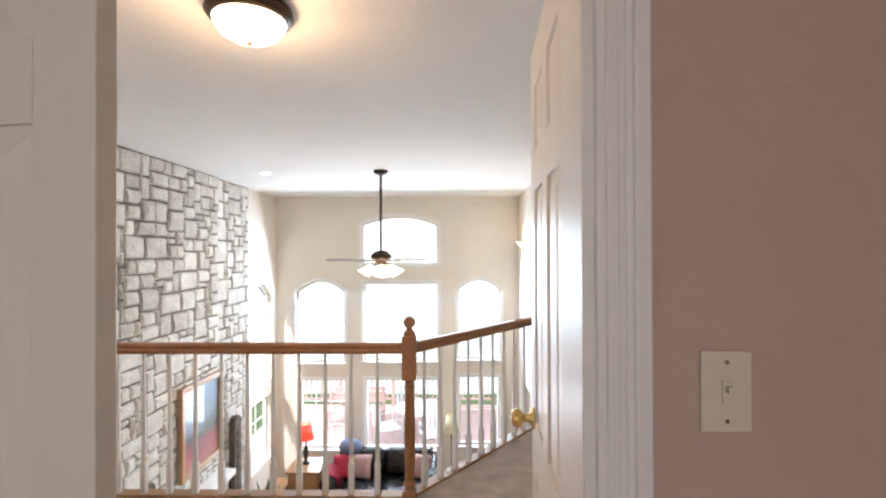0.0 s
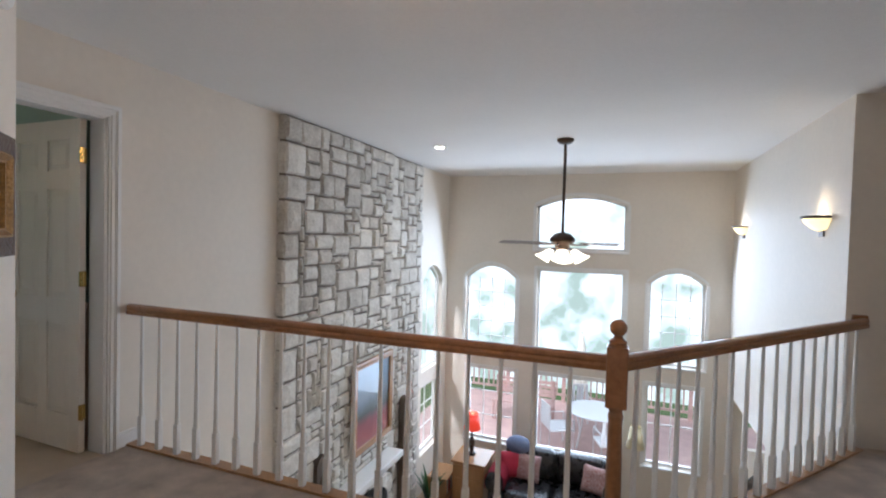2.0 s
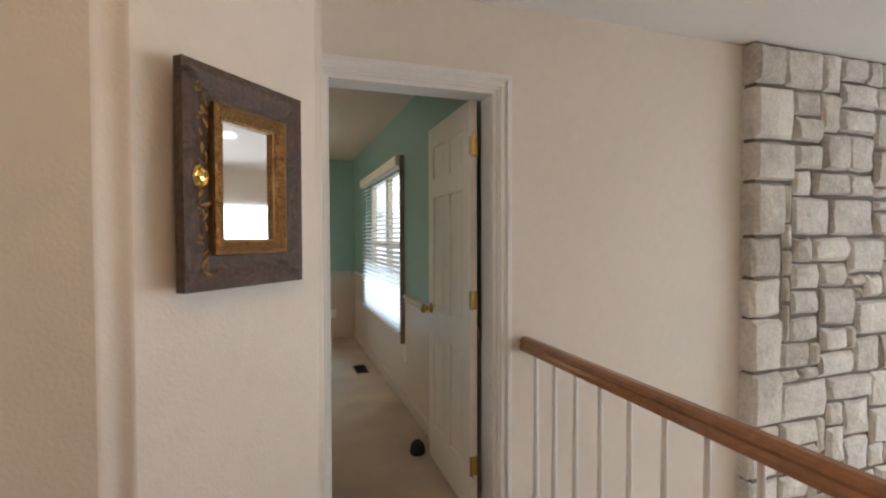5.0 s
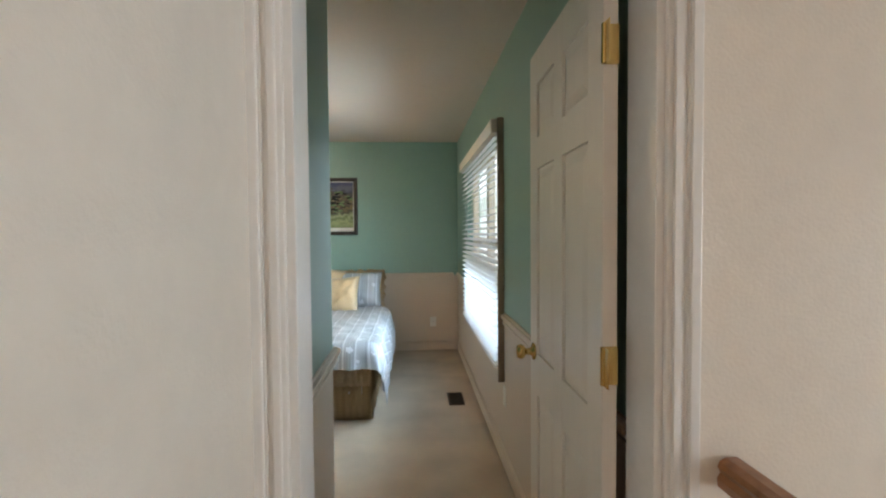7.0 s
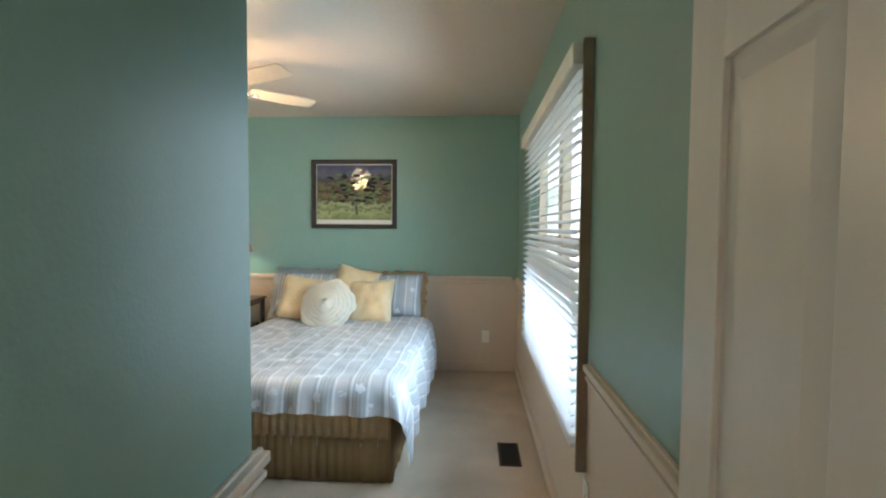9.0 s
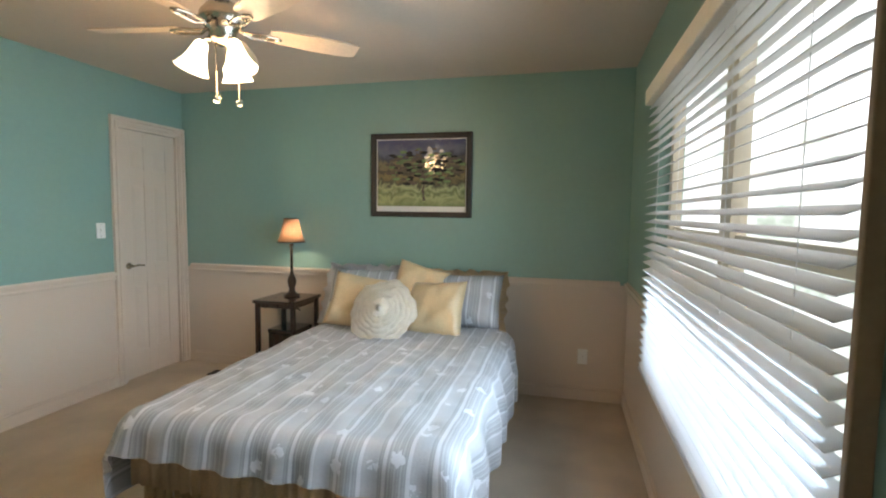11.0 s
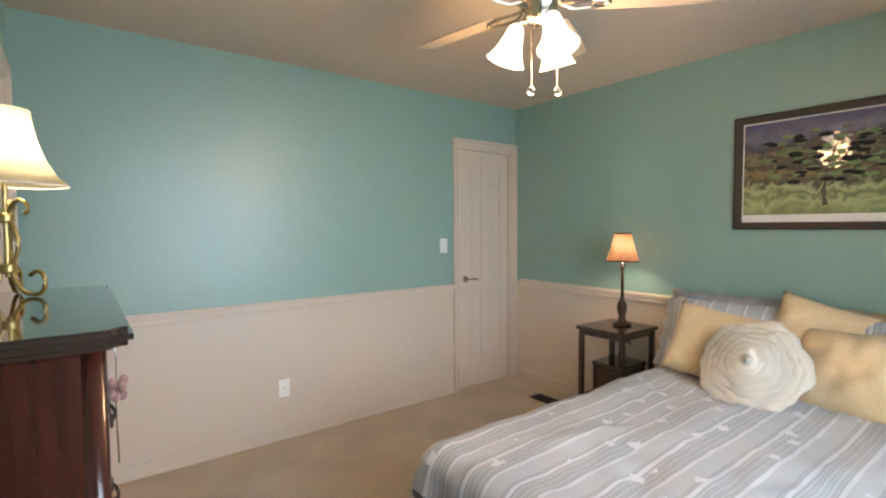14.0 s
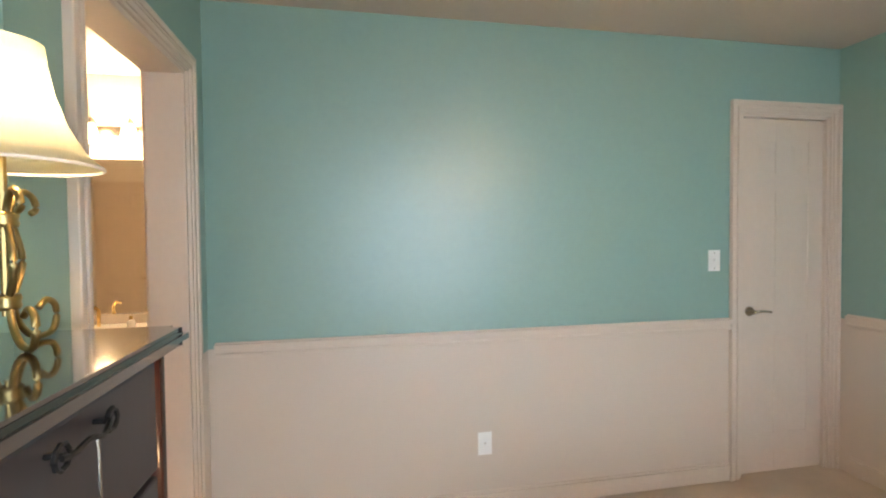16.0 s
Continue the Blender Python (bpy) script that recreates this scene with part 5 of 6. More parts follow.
def nightstand():
    T = 0.70
    root = thing("nightstand", "dark wooden side table with open shelf, by the bed", "nightstand", pose(-7.455, 0.05, 0))
    w, d = 0.42, 0.37
    part("tabletop", B(-w / 2, w / 2, -d / 2, d / 2, T - 0.025, T, bevel=0.006), "dark", root)
    for sx in (-1, 1):
        for sy in (-1, 1):
            x, y = sx * (w / 2 - 0.03), sy * (d / 2 - 0.03)
            part("leg", B(x - 0.016, x + 0.016, y - 0.016, y + 0.016, 0.001, T - 0.025, bevel=0.003), "dark", root)
    for sy in (-1, 1):
        y = sy * (d / 2 - 0.03)
        part("apron", B(-w / 2 + 0.046, w / 2 - 0.046, y - 0.008, y + 0.008, T - 0.06, T - 0.025, bevel=0.003), "dark", root)
        bm = tube(bmesh.new(), [(w / 2 - 0.05, y, T - 0.06), (w / 2 - 0.10, y, T - 0.065), (w / 2 - 0.13, y, T - 0.085)], 0.006, 6)
        part("bracket", bm, "dark", root)
    for sx in (-1, 1):
        x = sx * (w / 2 - 0.03)
        part("apron", B(x - 0.008, x + 0.008, -d / 2 + 0.046, d / 2 - 0.046, T - 0.06, T - 0.025, bevel=0.003), "dark", root)
    part("shelf", B(-w / 2 + 0.02, w / 2 - 0.02, -d / 2 + 0.02, d / 2 - 0.02, 0.20, 0.22, bevel=0.004), "dark", root)
    root = thing("storage_box", "dark box standing on the nightstand shelf", "box", pose(-7.47, 0.06, 0.22))
    part("box_body", B(-0.13, 0.13, -0.12, 0.12, 0.001, 0.20, bevel=0.008), "dark", root)
    part("box_lid", B(-0.135, 0.135, -0.125, 0.125, 0.202, 0.235, bevel=0.008), "lacquer", root)


nightstand()


def table_lamp_small():
    root = thing("table_lamp", "small lit lamp with a brown pleated shade on the nightstand", "lamp", pose(-7.50, 0.06, 0.70))
    part("base", lathe(bmesh.new(), [(0.062, 0.001), (0.064, 0.014), (0.045, 0.022), (0.030, 0.035), (0.022, 0.06), (0.032, 0.10), (0.036, 0.13), (0.026, 0.165), (0.014, 0.18), (0.018, 0.19), (0.010, 0.20)], 28), "bronze", root, "turned bronze base", smooth=True)
    part("stem", lathe(bmesh.new(), [(0.012, 0.20), (0.012, 0.40), (0.017, 0.405), (0.017, 0.43), (0.0, 0.431)], 14), "nickel", root, smooth=True)
    bm = bmesh.new(); n = 64; prof = [(0.056, 0.635), (0.064, 0.59), (0.080, 0.52), (0.106, 0.450)]
    rings = [[bm.verts.new(((r + 0.0022 * (-1) ** k) * math.cos(2 * math.pi * k / n), (r + 0.0022 * (-1) ** k) * math.sin(2 * math.pi * k / n), z)) for k in range(n)] for r, z in prof]
    for a, b in zip(rings, rings[1:]):
        for k in range(n):
            bm.faces.new((a[k], a[(k + 1) % n], b[(k + 1) % n], b[k]))
    bmesh.ops.solidify(bm, geom=bm.faces[:], thickness=0.002)
    part("shade", bm, "shade_brown", root, "brown pleated fabric shade, lit from within")
    for r, z in ((0.058, 0.638), (0.109, 0.448)):
        part("shade_trim", tube(bmesh.new(), [(r * math.cos(a * math.pi / 16), r * math.sin(a * math.pi / 16), z) for a in range(33)], 0.004, 6), "dark", root)


table_lamp_small()


def chest():
    x0, x1, y0, y1, H = -4.592, -4.075, 0.12, 0.95, 1.215
    root = thing("chest_of_drawers", "tall dark chest with a glossy black top and mahogany sides", "chest")
    bm = prism(bmesh.new(), [(x0, y0), (x0, y1), (x1, y1), (x1, y0)], H - 0.035, H)
    bmesh.ops.bevel(bm, geom=[e for e in bm.edges if abs(e.verts[0].co.z - e.verts[1].co.z) > 0.01 and e.verts[0].co.x < x0 + 0.01], offset=0.022, segments=5, affect="EDGES")
    bmesh.ops.bevel(bm, geom=[e for e in bm.edges if abs(e.verts[0].co.z - e.verts[1].co.z) < 0.001], offset=0.012, segments=3, affect="EDGES")
    part("top", bm, "lacquer", root, "glossy black-brown top with a rounded edge", smooth=False)
    part("side_panel", B(x0 + 0.052, x1 - 0.003, y1 - 0.055, y1 - 0.025, 0.08, H - 0.036, bevel=0.008), "mahogany", root, "red mahogany side")
    part("side_panel", B(x0 + 0.052, x1 - 0.003, y0 + 0.025, y0 + 0.055, 0.08, H - 0.036, bevel=0.008), "mahogany", root, "red mahogany side")
    part("back_panel", B(x1 - 0.015, x1 - 0.004, y0 + 0.056, y1 - 0.056, 0.08, H - 0.036), "dark", root)
    part("base", B(x0 + 0.04, x1 - 0.004, y0 + 0.012, y1 - 0.012, 0.001, 0.079, bevel=0.01), "dark", root)
    for y in (y0 + 0.04, y1 - 0.04):
        part("corner_post", lathe(bmesh.new(), [(0.022, 0.08), (0.022, H - 0.037)], 14, x0 + 0.062, y), "mahogany", root, smooth=True)
    n, z0 = 5, 0.10
    h = (H - 0.05 - z0) / n
    for k in range(n):
        a, b = z0 + h * k + 0.005, z0 + h * (k + 1) - 0.005
        dr = part("drawer", B(x0 + 0.045, x0 + 0.085, y0 + 0.065, y1 - 0.065, a, b, bevel=0.006), "chestgrey", root, "charcoal drawer front")
        zc = b - 0.03
        for yc in (0.46,):
            bm = bmesh.new()
            pts = [(x0 + 0.024 - 0.012 * math.sin(math.pi * i / 12), yc - 0.06 + 0.01 * i, zc + 0.004 * math.sin(i)) for i in range(13)]
            tube(bm, pts, 0.004, 6)
            for s in (-1, 1):
                tube(bm, [(x0 + 0.024, yc + s * (0.06 + 0.016 * math.cos(a2)), zc + 0.016 * math.sin(a2)) for a2 in [i * 0.7 for i in range(10)]], 0.0035, 6)
                tube(bm, [(x0 + 0.048, yc + s * 0.055, zc), (x0 + 0.024, yc + s * 0.055, zc)], 0.004, 6)
            part("drawer_pull", bm, "iron", dr, "black iron scroll pull")
    root = thing("tassel", "dusty pink key tassel hanging from the top drawer pull", "tassel", pose(x0 + 0.014, 0.46, 1.03))
    part("cord", tube(bmesh.new(), [(0.0, 0.0, 0.10), (-0.006, 0.01, 0.03), (-0.004, 0.0, -0.06), (-0.004, 0.004, -0.16), (-0.006, -0.006, -0.25)], 0.0022, 5), "nickel", root)
    rnd = random.Random(5)
    for k in range(14):
        bm = ball(bmesh.new(), (rnd.uniform(-0.016, 0.012) - 0.006, rnd.uniform(-0.026, 0.026), -0.052 + rnd.uniform(-0.022, 0.022)), 0.013, 8, (0.8, 1, 1))
        part("rosette_petal", bm, "rose", root, smooth=True)


chest()


def scroll_lamp():
    root = thing("table_lamp", "lit lamp with a cream bell shade on gold scrolled iron", "lamp", pose(-4.37, 0.28, 1.216))
    for ang in (20, 140, 260):
        R = pose(0, 0, 0, 0, 0, ang)
        foot = [(0.010, 0, 0.075), (0.022, 0, 0.035), (0.050, 0, 0.008), (0.085, 0, 0.008), (0.098, 0, 0.028), (0.096, 0, 0.055), (0.078, 0, 0.066), (0.060, 0, 0.054)]
        body = [(0.010, 0, 0.075), (0.026, 0, 0.11), (0.032, 0, 0.14), (0.022, 0, 0.175), (0.010, 0, 0.205)]
        arm = [(0.010, 0, 0.205), (0.016, 0, 0.228), (0.036, 0, 0.248), (0.056, 0, 0.240), (0.062, 0, 0.222), (0.052, 0, 0.214)]
        for nm, q in (("foot_scroll", foot), ("body_rib", body), ("arm_scroll", arm)):
            fine = []
            for i in range(len(q) - 1):
                p0, p1, p2, p3 = (Vector(q[max(0, min(len(q) - 1, j))]) for j in (i - 1, i, i + 1, i + 2))
                for s in range(4):
                    t = s / 4
                    fine.append(0.5 * ((2 * p1) + (p2 - p0) * t + (2 * p0 - 5 * p1 + 4 * p2 - p3) * t * t + (3 * p1 - p0 - 3 * p2 + p3) * t ** 3))
            fine.append(Vector(q[-1]))
            bm = tube(bmesh.new(), fine, 0.0055, 7)
            bm.transform(R)
            part(nm, bm, "gold", root, "aged gold scrolled iron", smooth=True)
    for z in (0.072, 0.202):
        part("binding", lathe(bmesh.new(), [(0.018, z - 0.012), (0.020, z - 0.006), (0.018, z), (0.020, z + 0.006), (0.018, z + 0.012)], 14), "gold", root, smooth=True)
    part("stem", tube(bmesh.new(), [(0, 0, 0.05), (0, 0, 0.36)], 0.006, 8), "gold", root)
    bm = bmesh.new(); n = 48; prof = [(0.056, 0.480), (0.059, 0.45), (0.067, 0.405), (0.083, 0.355), (0.106, 0.312), (0.129, 0.288)]
    rings = [[bm.verts.new((r * (1 + 0.035 * abs(math.cos(4 * math.pi * k / n))) * math.cos(2 * math.pi * k / n), r * (1 + 0.035 * abs(math.cos(4 * math.pi * k / n))) * math.sin(2 * math.pi * k / n), z)) for k in range(n)] for r, z in prof]
    for a, b in zip(rings, rings[1:]):
        for k in range(n):
            bm.faces.new((a[k], a[(k + 1) % n], b[(k + 1) % n], b[k]))
    bmesh.ops.solidify(bm, geom=bm.faces[:], thickness=0.002)
    part("shade", bm, "shade_silk", root, "cream silk bell shade with ribs, lit from within", smooth=True)
    part("shade_rim", tube(bmesh.new(), [(0.132 * math.cos(a * math.pi / 20), 0.132 * math.sin(a * math.pi / 20), 0.287) for a in range(41)], 0.003, 6), "ivory", root)


scroll_lamp()


# ---- bathroom beyond the doorway ----
def vanity():
    root = thing("vanity", "bathroom vanity cabinet with a white top", "vanity", pose(-3.35, -2.045, 0))
    part("cabinet_body", B(-0.70, 0.70, -0.24, 0.20, 0.10, 0.80, bevel=0.004), "beige", root)
    part("toe_kick", B(-0.68, 0.68, -0.24, 0.14, 0.013, 0.10), "dark", root)
    for k in range(4):
        x = -0.69 + 0.345 * k
        d = part("cabinet_door", B(x + 0.005, x + 0.34, 0.201, 0.218, 0.12, 0.78, bevel=0.005), "beige", root)
        part("pull_knob", ball(bmesh.new(), (x + 0.30, 0.228, 0.7), 0.012), "brass", d, smooth=True)
    part("countertop", B(-0.72, 0.72, -0.245, 0.23, 0.801, 0.84, bevel=0.006), "porcelain", root, "white counter with basin")
    part("faucet", tube(bmesh.new(), [(0, -0.15, 0.84), (0, -0.15, 0.94), (0, -0.11, 0.965), (0, -0.05, 0.95)], 0.011), "brass", root)
    tagged(part("bath_mirror", B(-4.10, -2.2, -2.298, -2.292, 0.90, 1.90), "mirror"), "plain frameless mirror over the vanity", "mirror")
    for k, (x, r, h) in enumerate(((-0.56, 0.025, 0.12), (-0.48, 0.02, 0.09), (-0.40, 0.03, 0.07), (-0.30, 0.022, 0.1))):
        b = thing("soap_bottle", "small toiletry bottle on the vanity top", "bottle", pose(-3.35 + x, -2.0 + 0.03 * k, 0.841), "bottles on the vanity")
        part("bottle_body", lathe(bmesh.new(), [(r, 0.0005), (r, h * 0.7), (r * 0.4, h * 0.8)], 14), "porcelain", b, smooth=True)
        part("bottle_cap", lathe(bmesh.new(), [(r * 0.45, h * 0.8), (r * 0.45, h), (0, h + 0.002)], 12), "gold", b)
    root = thing("vanity_light", "four-shade lit vanity light bar over the mirror", "wall light", pose(-3.45, -2.298, 2.08))
    part("bar", B(-0.40, 0.40, 0.0, 0.02, -0.03, 0.03, bevel=0.005), "nickel", root)
    for k in range(4):
        x = -0.33 + 0.22 * k
        part("lamp_arm", tube(bmesh.new(), [(x, 0.02, 0), (x, 0.07, 0.05), (x, 0.11, 0.06), (x, 0.125, 0.02)], 0.007), "nickel", root)
        part("glass_shade", lathe(bmesh.new(), [(0.022, 0.02), (0.035, 0.0), (0.045, -0.05), (0.058, -0.09), (0.05, -0.088), (0.03, -0.01)], 20, x, 0.125), "shade", root, "lit white glass shade", smooth=True)


vanity()


# ---- living room below ----
def sofa():
    root = thing("loveseat", "black tufted leather loveseat with rolled arms", "sofa", pose(-0.98, 7.75, LOW))
    w, d = 1.75, 0.9
    part("frame", B(-w / 2 + 0.05, w / 2 - 0.05, -d / 2 + 0.05, d / 2 - 0.05, 0.08, 0.30, bevel=0.03), "leather", root)
    for s in (-1, 1):
        part("seat_cushion", B(s * 0.345 - 0.335, s * 0.345 + 0.335, -d / 2 + 0.03, 0.22, 0.302, 0.47, bevel=0.06), "leather", root, smooth=True)
        bm = B(s * 0.345 - 0.34, s * 0.345 + 0.34, 0.17, 0.42, 0.46, 0.90, bevel=0.09)
        bmesh.ops.subdivide_edges(bm, edges=bm.edges[:], cuts=2)
        part("back_cushion", bm, "leather", root, smooth=True)
        bm = B(s * 0.78 - 0.10, s * 0.78 + 0.10, -d / 2, d / 2 - 0.05, 0.08, 0.56, bevel=0.05)
        part("arm", bm, "leather", root, smooth=True)
        part("arm_roll", tube(bmesh.new(), [(s * 0.80, -d / 2 - 0.01, 0.58), (s * 0.80, d / 2 - 0.06, 0.60)], 0.115, 18), "leather", root, smooth=True)
        for y in (-d / 2 + 0.1, d / 2 - 0.12):
            part("foot", lathe(bmesh.new(), [(0.03, 0.001), (0.04, 0.05), (0.035, 0.08)], 12, s * 0.75, y), "dark", root)
    part("back_frame", B(-w / 2 + 0.08, w / 2 - 0.08, 0.30, d / 2, 0.30, 0.84, bevel=0.05), "leather", root, smooth=True)
    for k, (x, m, rz) in enumerate(((-0.62, "redcloth", 20), (-0.40, "pattern", -8), (0.58, "pattern", -16))):
        p = thing("throw_pillow", "red patterned throw pillow on the loveseat", "pillow", pose(-0.98 + x, 7.83, LOW + 0.66, 0, 0, rz) @ pose(0, 0, 0, -18, 0, 0), "pillows on the loveseat")
        part("cover", cushion(0.40, 0.38, 0.14, 0.01, k, 12), m, p, smooth=True)
    p = thing("throw_pillow", "round blue-grey bolster on the back of the loveseat", "pillow", pose(-1.55, 7.95, LOW + 0.93))
    part("cover", ball(bmesh.new(), (0, 0, 0), 0.15, 18, (1.3, 0.8, 0.9)), "blue_cloth", p, smooth=True)
    t = thing("throw_blanket", "crimson throw folded over the loveseat arm", "blanket", pose(-1.76, 7.62, LOW + 0.70))
    bm = bmesh.new(); cols = []
    for i in range(15):
        a = math.pi * (i / 14) * 1.1 - 0.15
        cols.append([bm.verts.new((-0.14 * math.cos(a) - 0.02, -0.25 + 0.5 * k / 8, 0.13 * math.sin(a) - 0.115 - (0.12 if i in (0, 14) else 0))) for k in range(9)])
    for a, b in zip(cols, cols[1:]):
        for k in range(8):
            bm.faces.new((a[k], b[k], b[k + 1], a[k + 1]))
    bmesh.ops.solidify(bm, geom=bm.faces[:], thickness=0.012)
    part("cloth", bm, "redcloth", t, smooth=True)


sofa()


def end_table():
    root = thing("end_table", "honey oak end table with drawers beside the loveseat", "table", pose(-2.20, 7.72, LOW))
    part("carcass", B(-0.24, 0.24, -0.26, 0.26, 0.06, 0.70, bevel=0.006), "oak2", root)
    part("tabletop", B(-0.27, 0.27, -0.29, 0.29, 0.702, 0.735, bevel=0.008), "oak2", root)
    part("plinth", B(-0.22, 0.22, -0.24, 0.24, 0.001, 0.06), "dark", root)
    for k in range(3):
        dr = part("drawer", B(-0.22, 0.22, -0.275, -0.261, 0.09 + 0.2 * k, 0.275 + 0.2 * k, bevel=0.005), "oak2", root)
        part("drawer_knob", ball(bmesh.new(), (0, -0.29, 0.18 + 0.2 * k), 0.014), "brass", dr, smooth=True)
    root = thing("magazine_rack", "low open rack of magazines beside the end table", "rack", pose(-2.64, 7.55, LOW))
    part("rack_shelf", B(-0.16, 0.16, -0.25, 0.25, 0.45, 0.48, bevel=0.004), "oak2", root)
    part("rack_shelf", B(-0.16, 0.16, -0.25, 0.25, 0.12, 0.15, bevel=0.004), "oak2", root)
    for y in (-0.25, 0.23):
        part("rack_side", B(-0.16, 0.16, y, y + 0.02, 0.001, 0.45), "oak2", root)
    for k in range(7):
        m = thing("magazine", "magazine leaning in the rack", "magazine", pose(-2.64, 7.38 + 0.055 * k, LOW + 0.152), "magazines in the rack")
        part("pages", B(-0.10, 0.10, -0.008, 0.008, 0, 0.24), ("paper", "redcloth", "pattern")[k % 3], m)
    root = thing("table_lamp", "lamp with a lit red shade on the end table", "lamp", pose(-2.24, 7.75, LOW + 0.736))
    part("base", lathe(bmesh.new(), [(0.07, 0.001), (0.07, 0.02), (0.025, 0.04), (0.045, 0.12), (0.05, 0.20), (0.018, 0.28), (0.012, 0.42)], 20), "dark", root, smooth=True)
    part("shade", lathe(bmesh.new(), [(0.13, 0.40), (0.085, 0.64), (0.083, 0.638), (0.127, 0.402)], 28), "shade_red", root, "glowing red fabric shade", smooth=True)
    root = thing("floor_lamp", "slim floor lamp with a cream shade behind the loveseat", "lamp", pose(0.12, 8.30, LOW))
    part("base", lathe(bmesh.new(), [(0.13, 0.001), (0.13, 0.02), (0.02, 0.03)], 24), "iron", root)
    part("pole", tube(bmesh.new(), [(0, 0, 0.02), (0, 0, 1.15)], 0.011), "iron", root)
    part("shade", lathe(bmesh.new(), [(0.13, 1.05), (0.075, 1.36), (0.073, 1.358), (0.127, 1.052)], 28), "shade_cream", root, "cream cone shade", smooth=True)
    root = thing("potted_plant", "dark potted plant with upright green leaves by the hearth", "plant", pose(-2.62, 6.98, LOW))
    part("pot", lathe(bmesh.new(), [(0.10, 0.001), (0.15, 0.06), (0.17, 0.22), (0.15, 0.26), (0.14, 0.25), (0.0, 0.24)], 24), "pot", root, smooth=True)
    rnd = random.Random(8)
    for k in range(22):
        bm = bmesh.new(); a = rnd.uniform(0, 6.28); ln = rnd.uniform(0.35, 0.6); lean = rnd.uniform(0.1, 0.5)
        pts = [(0.04 * math.cos(a) + lean * ln * (i / 6) ** 2 * math.cos(a), 0.04 * math.sin(a) + lean * ln * (i / 6) ** 2 * math.sin(a), 0.24 + ln * (i / 6) * (1 - 0.3 * lean * i / 6)) for i in range(7)]
        cols = []
        for i, p in enumerate(pts):
            wd = 0.028 * math.sin(math.pi * (0.15 + 0.85 * i / 6)) + 0.002
            cols.append([bm.verts.new((p[0] - s * wd * math.sin(a), p[1] + s * wd * math.cos(a), p[2] + (0.006 if s else 0))) for s in (-1, 0, 1)])
        for u, v in zip(cols, cols[1:]):
            for j in range(2):
                bm.faces.new((u[j], v[j], v[j + 1], u[j + 1]))
        part("leaf", bm, "leaf", root, smooth=True)


end_table()
root = thing("mantel_shelf", "white stone mantel shelf under the painting", "mantel", kind="structure")
part("shelf", B(-2.93, -2.70, 5.0, 6.25, -1.46, -1.38, bevel=0.012), "white", root)
for y in (5.1, 6.05):
    part("corbel", B(-2.93, -2.76, y, y + 0.1, -1.62, -1.462, bevel=0.02), "stone", root)
root = thing("fireplace_opening", "black arched firebox in the stone chimney", "fireplace", kind="structure")
bm = bmesh.new()
pts = [(5.0 + 0.0, LOW + 0.3), (6.2, LOW + 0.3)] + [(5.6 + 0.6 * math.cos(math.pi * k / 12), -2.0 + 0.28 * math.sin(math.pi * k / 12)) for k in range(13)]
a = [bm.verts.new((-2.925, y, z)) for y, z in pts]; b = [bm.verts.new((-2.895, y, z)) for y, z in pts]
bm.faces.new(a); bm.faces.new(b)
for k in range(len(pts)):
    bm.faces.new((a[k], a[(k + 1) % len(pts)], b[(k + 1) % len(pts)], b[k]))
bmesh.ops.recalc_face_normals(bm, faces=bm.faces)
part("firebox", bm, "soot", root)


def carved_panel(y0):
    root = thing("carved_panel", "tall dark carved wooden panel with a rounded top on the stone", "wall decoration", pose(-2.93, y0, -1.70), "carved panels beside the painting")
    bm = bmesh.new()
    pts = [(-0.11, -0.75), (0.11, -0.75)] + [(0.11 * math.cos(math.pi * k / 10), 0.72 + 0.11 * math.sin(math.pi * k / 10)) for k in range(11)]
    a = [bm.verts.new((-0.05, y, z)) for y, z in pts]; b = [bm.verts.new((0.03, y * 0.94, z)) for y, z in pts]
    bm.faces.new(a); bm.faces.new(b)
    for k in range(len(pts)):
        bm.faces.new((a[k], a[(k + 1) % len(pts)], b[(k + 1) % len(pts)], b[k]))
    bmesh.ops.recalc_face_normals(bm, faces=bm.faces)
    part("board", bm, "bark", root)
    for k in range(9):
        part("carving", ball(bmesh.new(), (0.034, 0, -0.62 + 0.15 * k), 0.055, 10, (0.3, 1, 1.1)), "bark", root, smooth=True)


carved_panel(6.76)
carved_panel(4.76)

# breakfast room through the low opening
wall("wall_nook_back", "x", 3.9, 4.0, 5.6, 9.6, LOW, 0.2, [(6.4, 8.8, -1.9, -0.4)], "cream", "cream wall of the breakfast room")
wall("wall_nook_far", "y", 9.5, 9.6, 1.47, 3.9, LOW, 0.2, [(1.8, 3.5, -1.9, -0.4)], "cream", "cream wall of the breakfast room with a window")
wall("wall_nook_near", "y", 5.5, 5.6, 1.47, 4.0, LOW, 0.2, [], "cream", "cream wall of the breakfast room")
structure("floor_nook", B(1.34, 4.0, 5.5, 9.6, LOW - 0.1, LOW - 0.001), "floorwood", "pale wood floor of the breakfast room", "floor")
structure("ceiling_nook", B(1.47, 4.0, 5.5, 9.6, 0.2, 0.3), "ceiling", "white breakfast room ceiling", "ceiling")
root = thing("round_table", "round table under a white cloth in the breakfast room", "table", pose(2.35, 7.9, LOW))
part("cloth", lathe(bmesh.new(), [(0.54, 0.45), (0.53, 0.72), (0.50, 0.752), (0.0, 0.755)], 36), "white", root, smooth=False)
part("pedestal", lathe(bmesh.new(), [(0.25, 0.001), (0.22, 0.04), (0.05, 0.08), (0.05, 0.74)], 20), "dark", root)
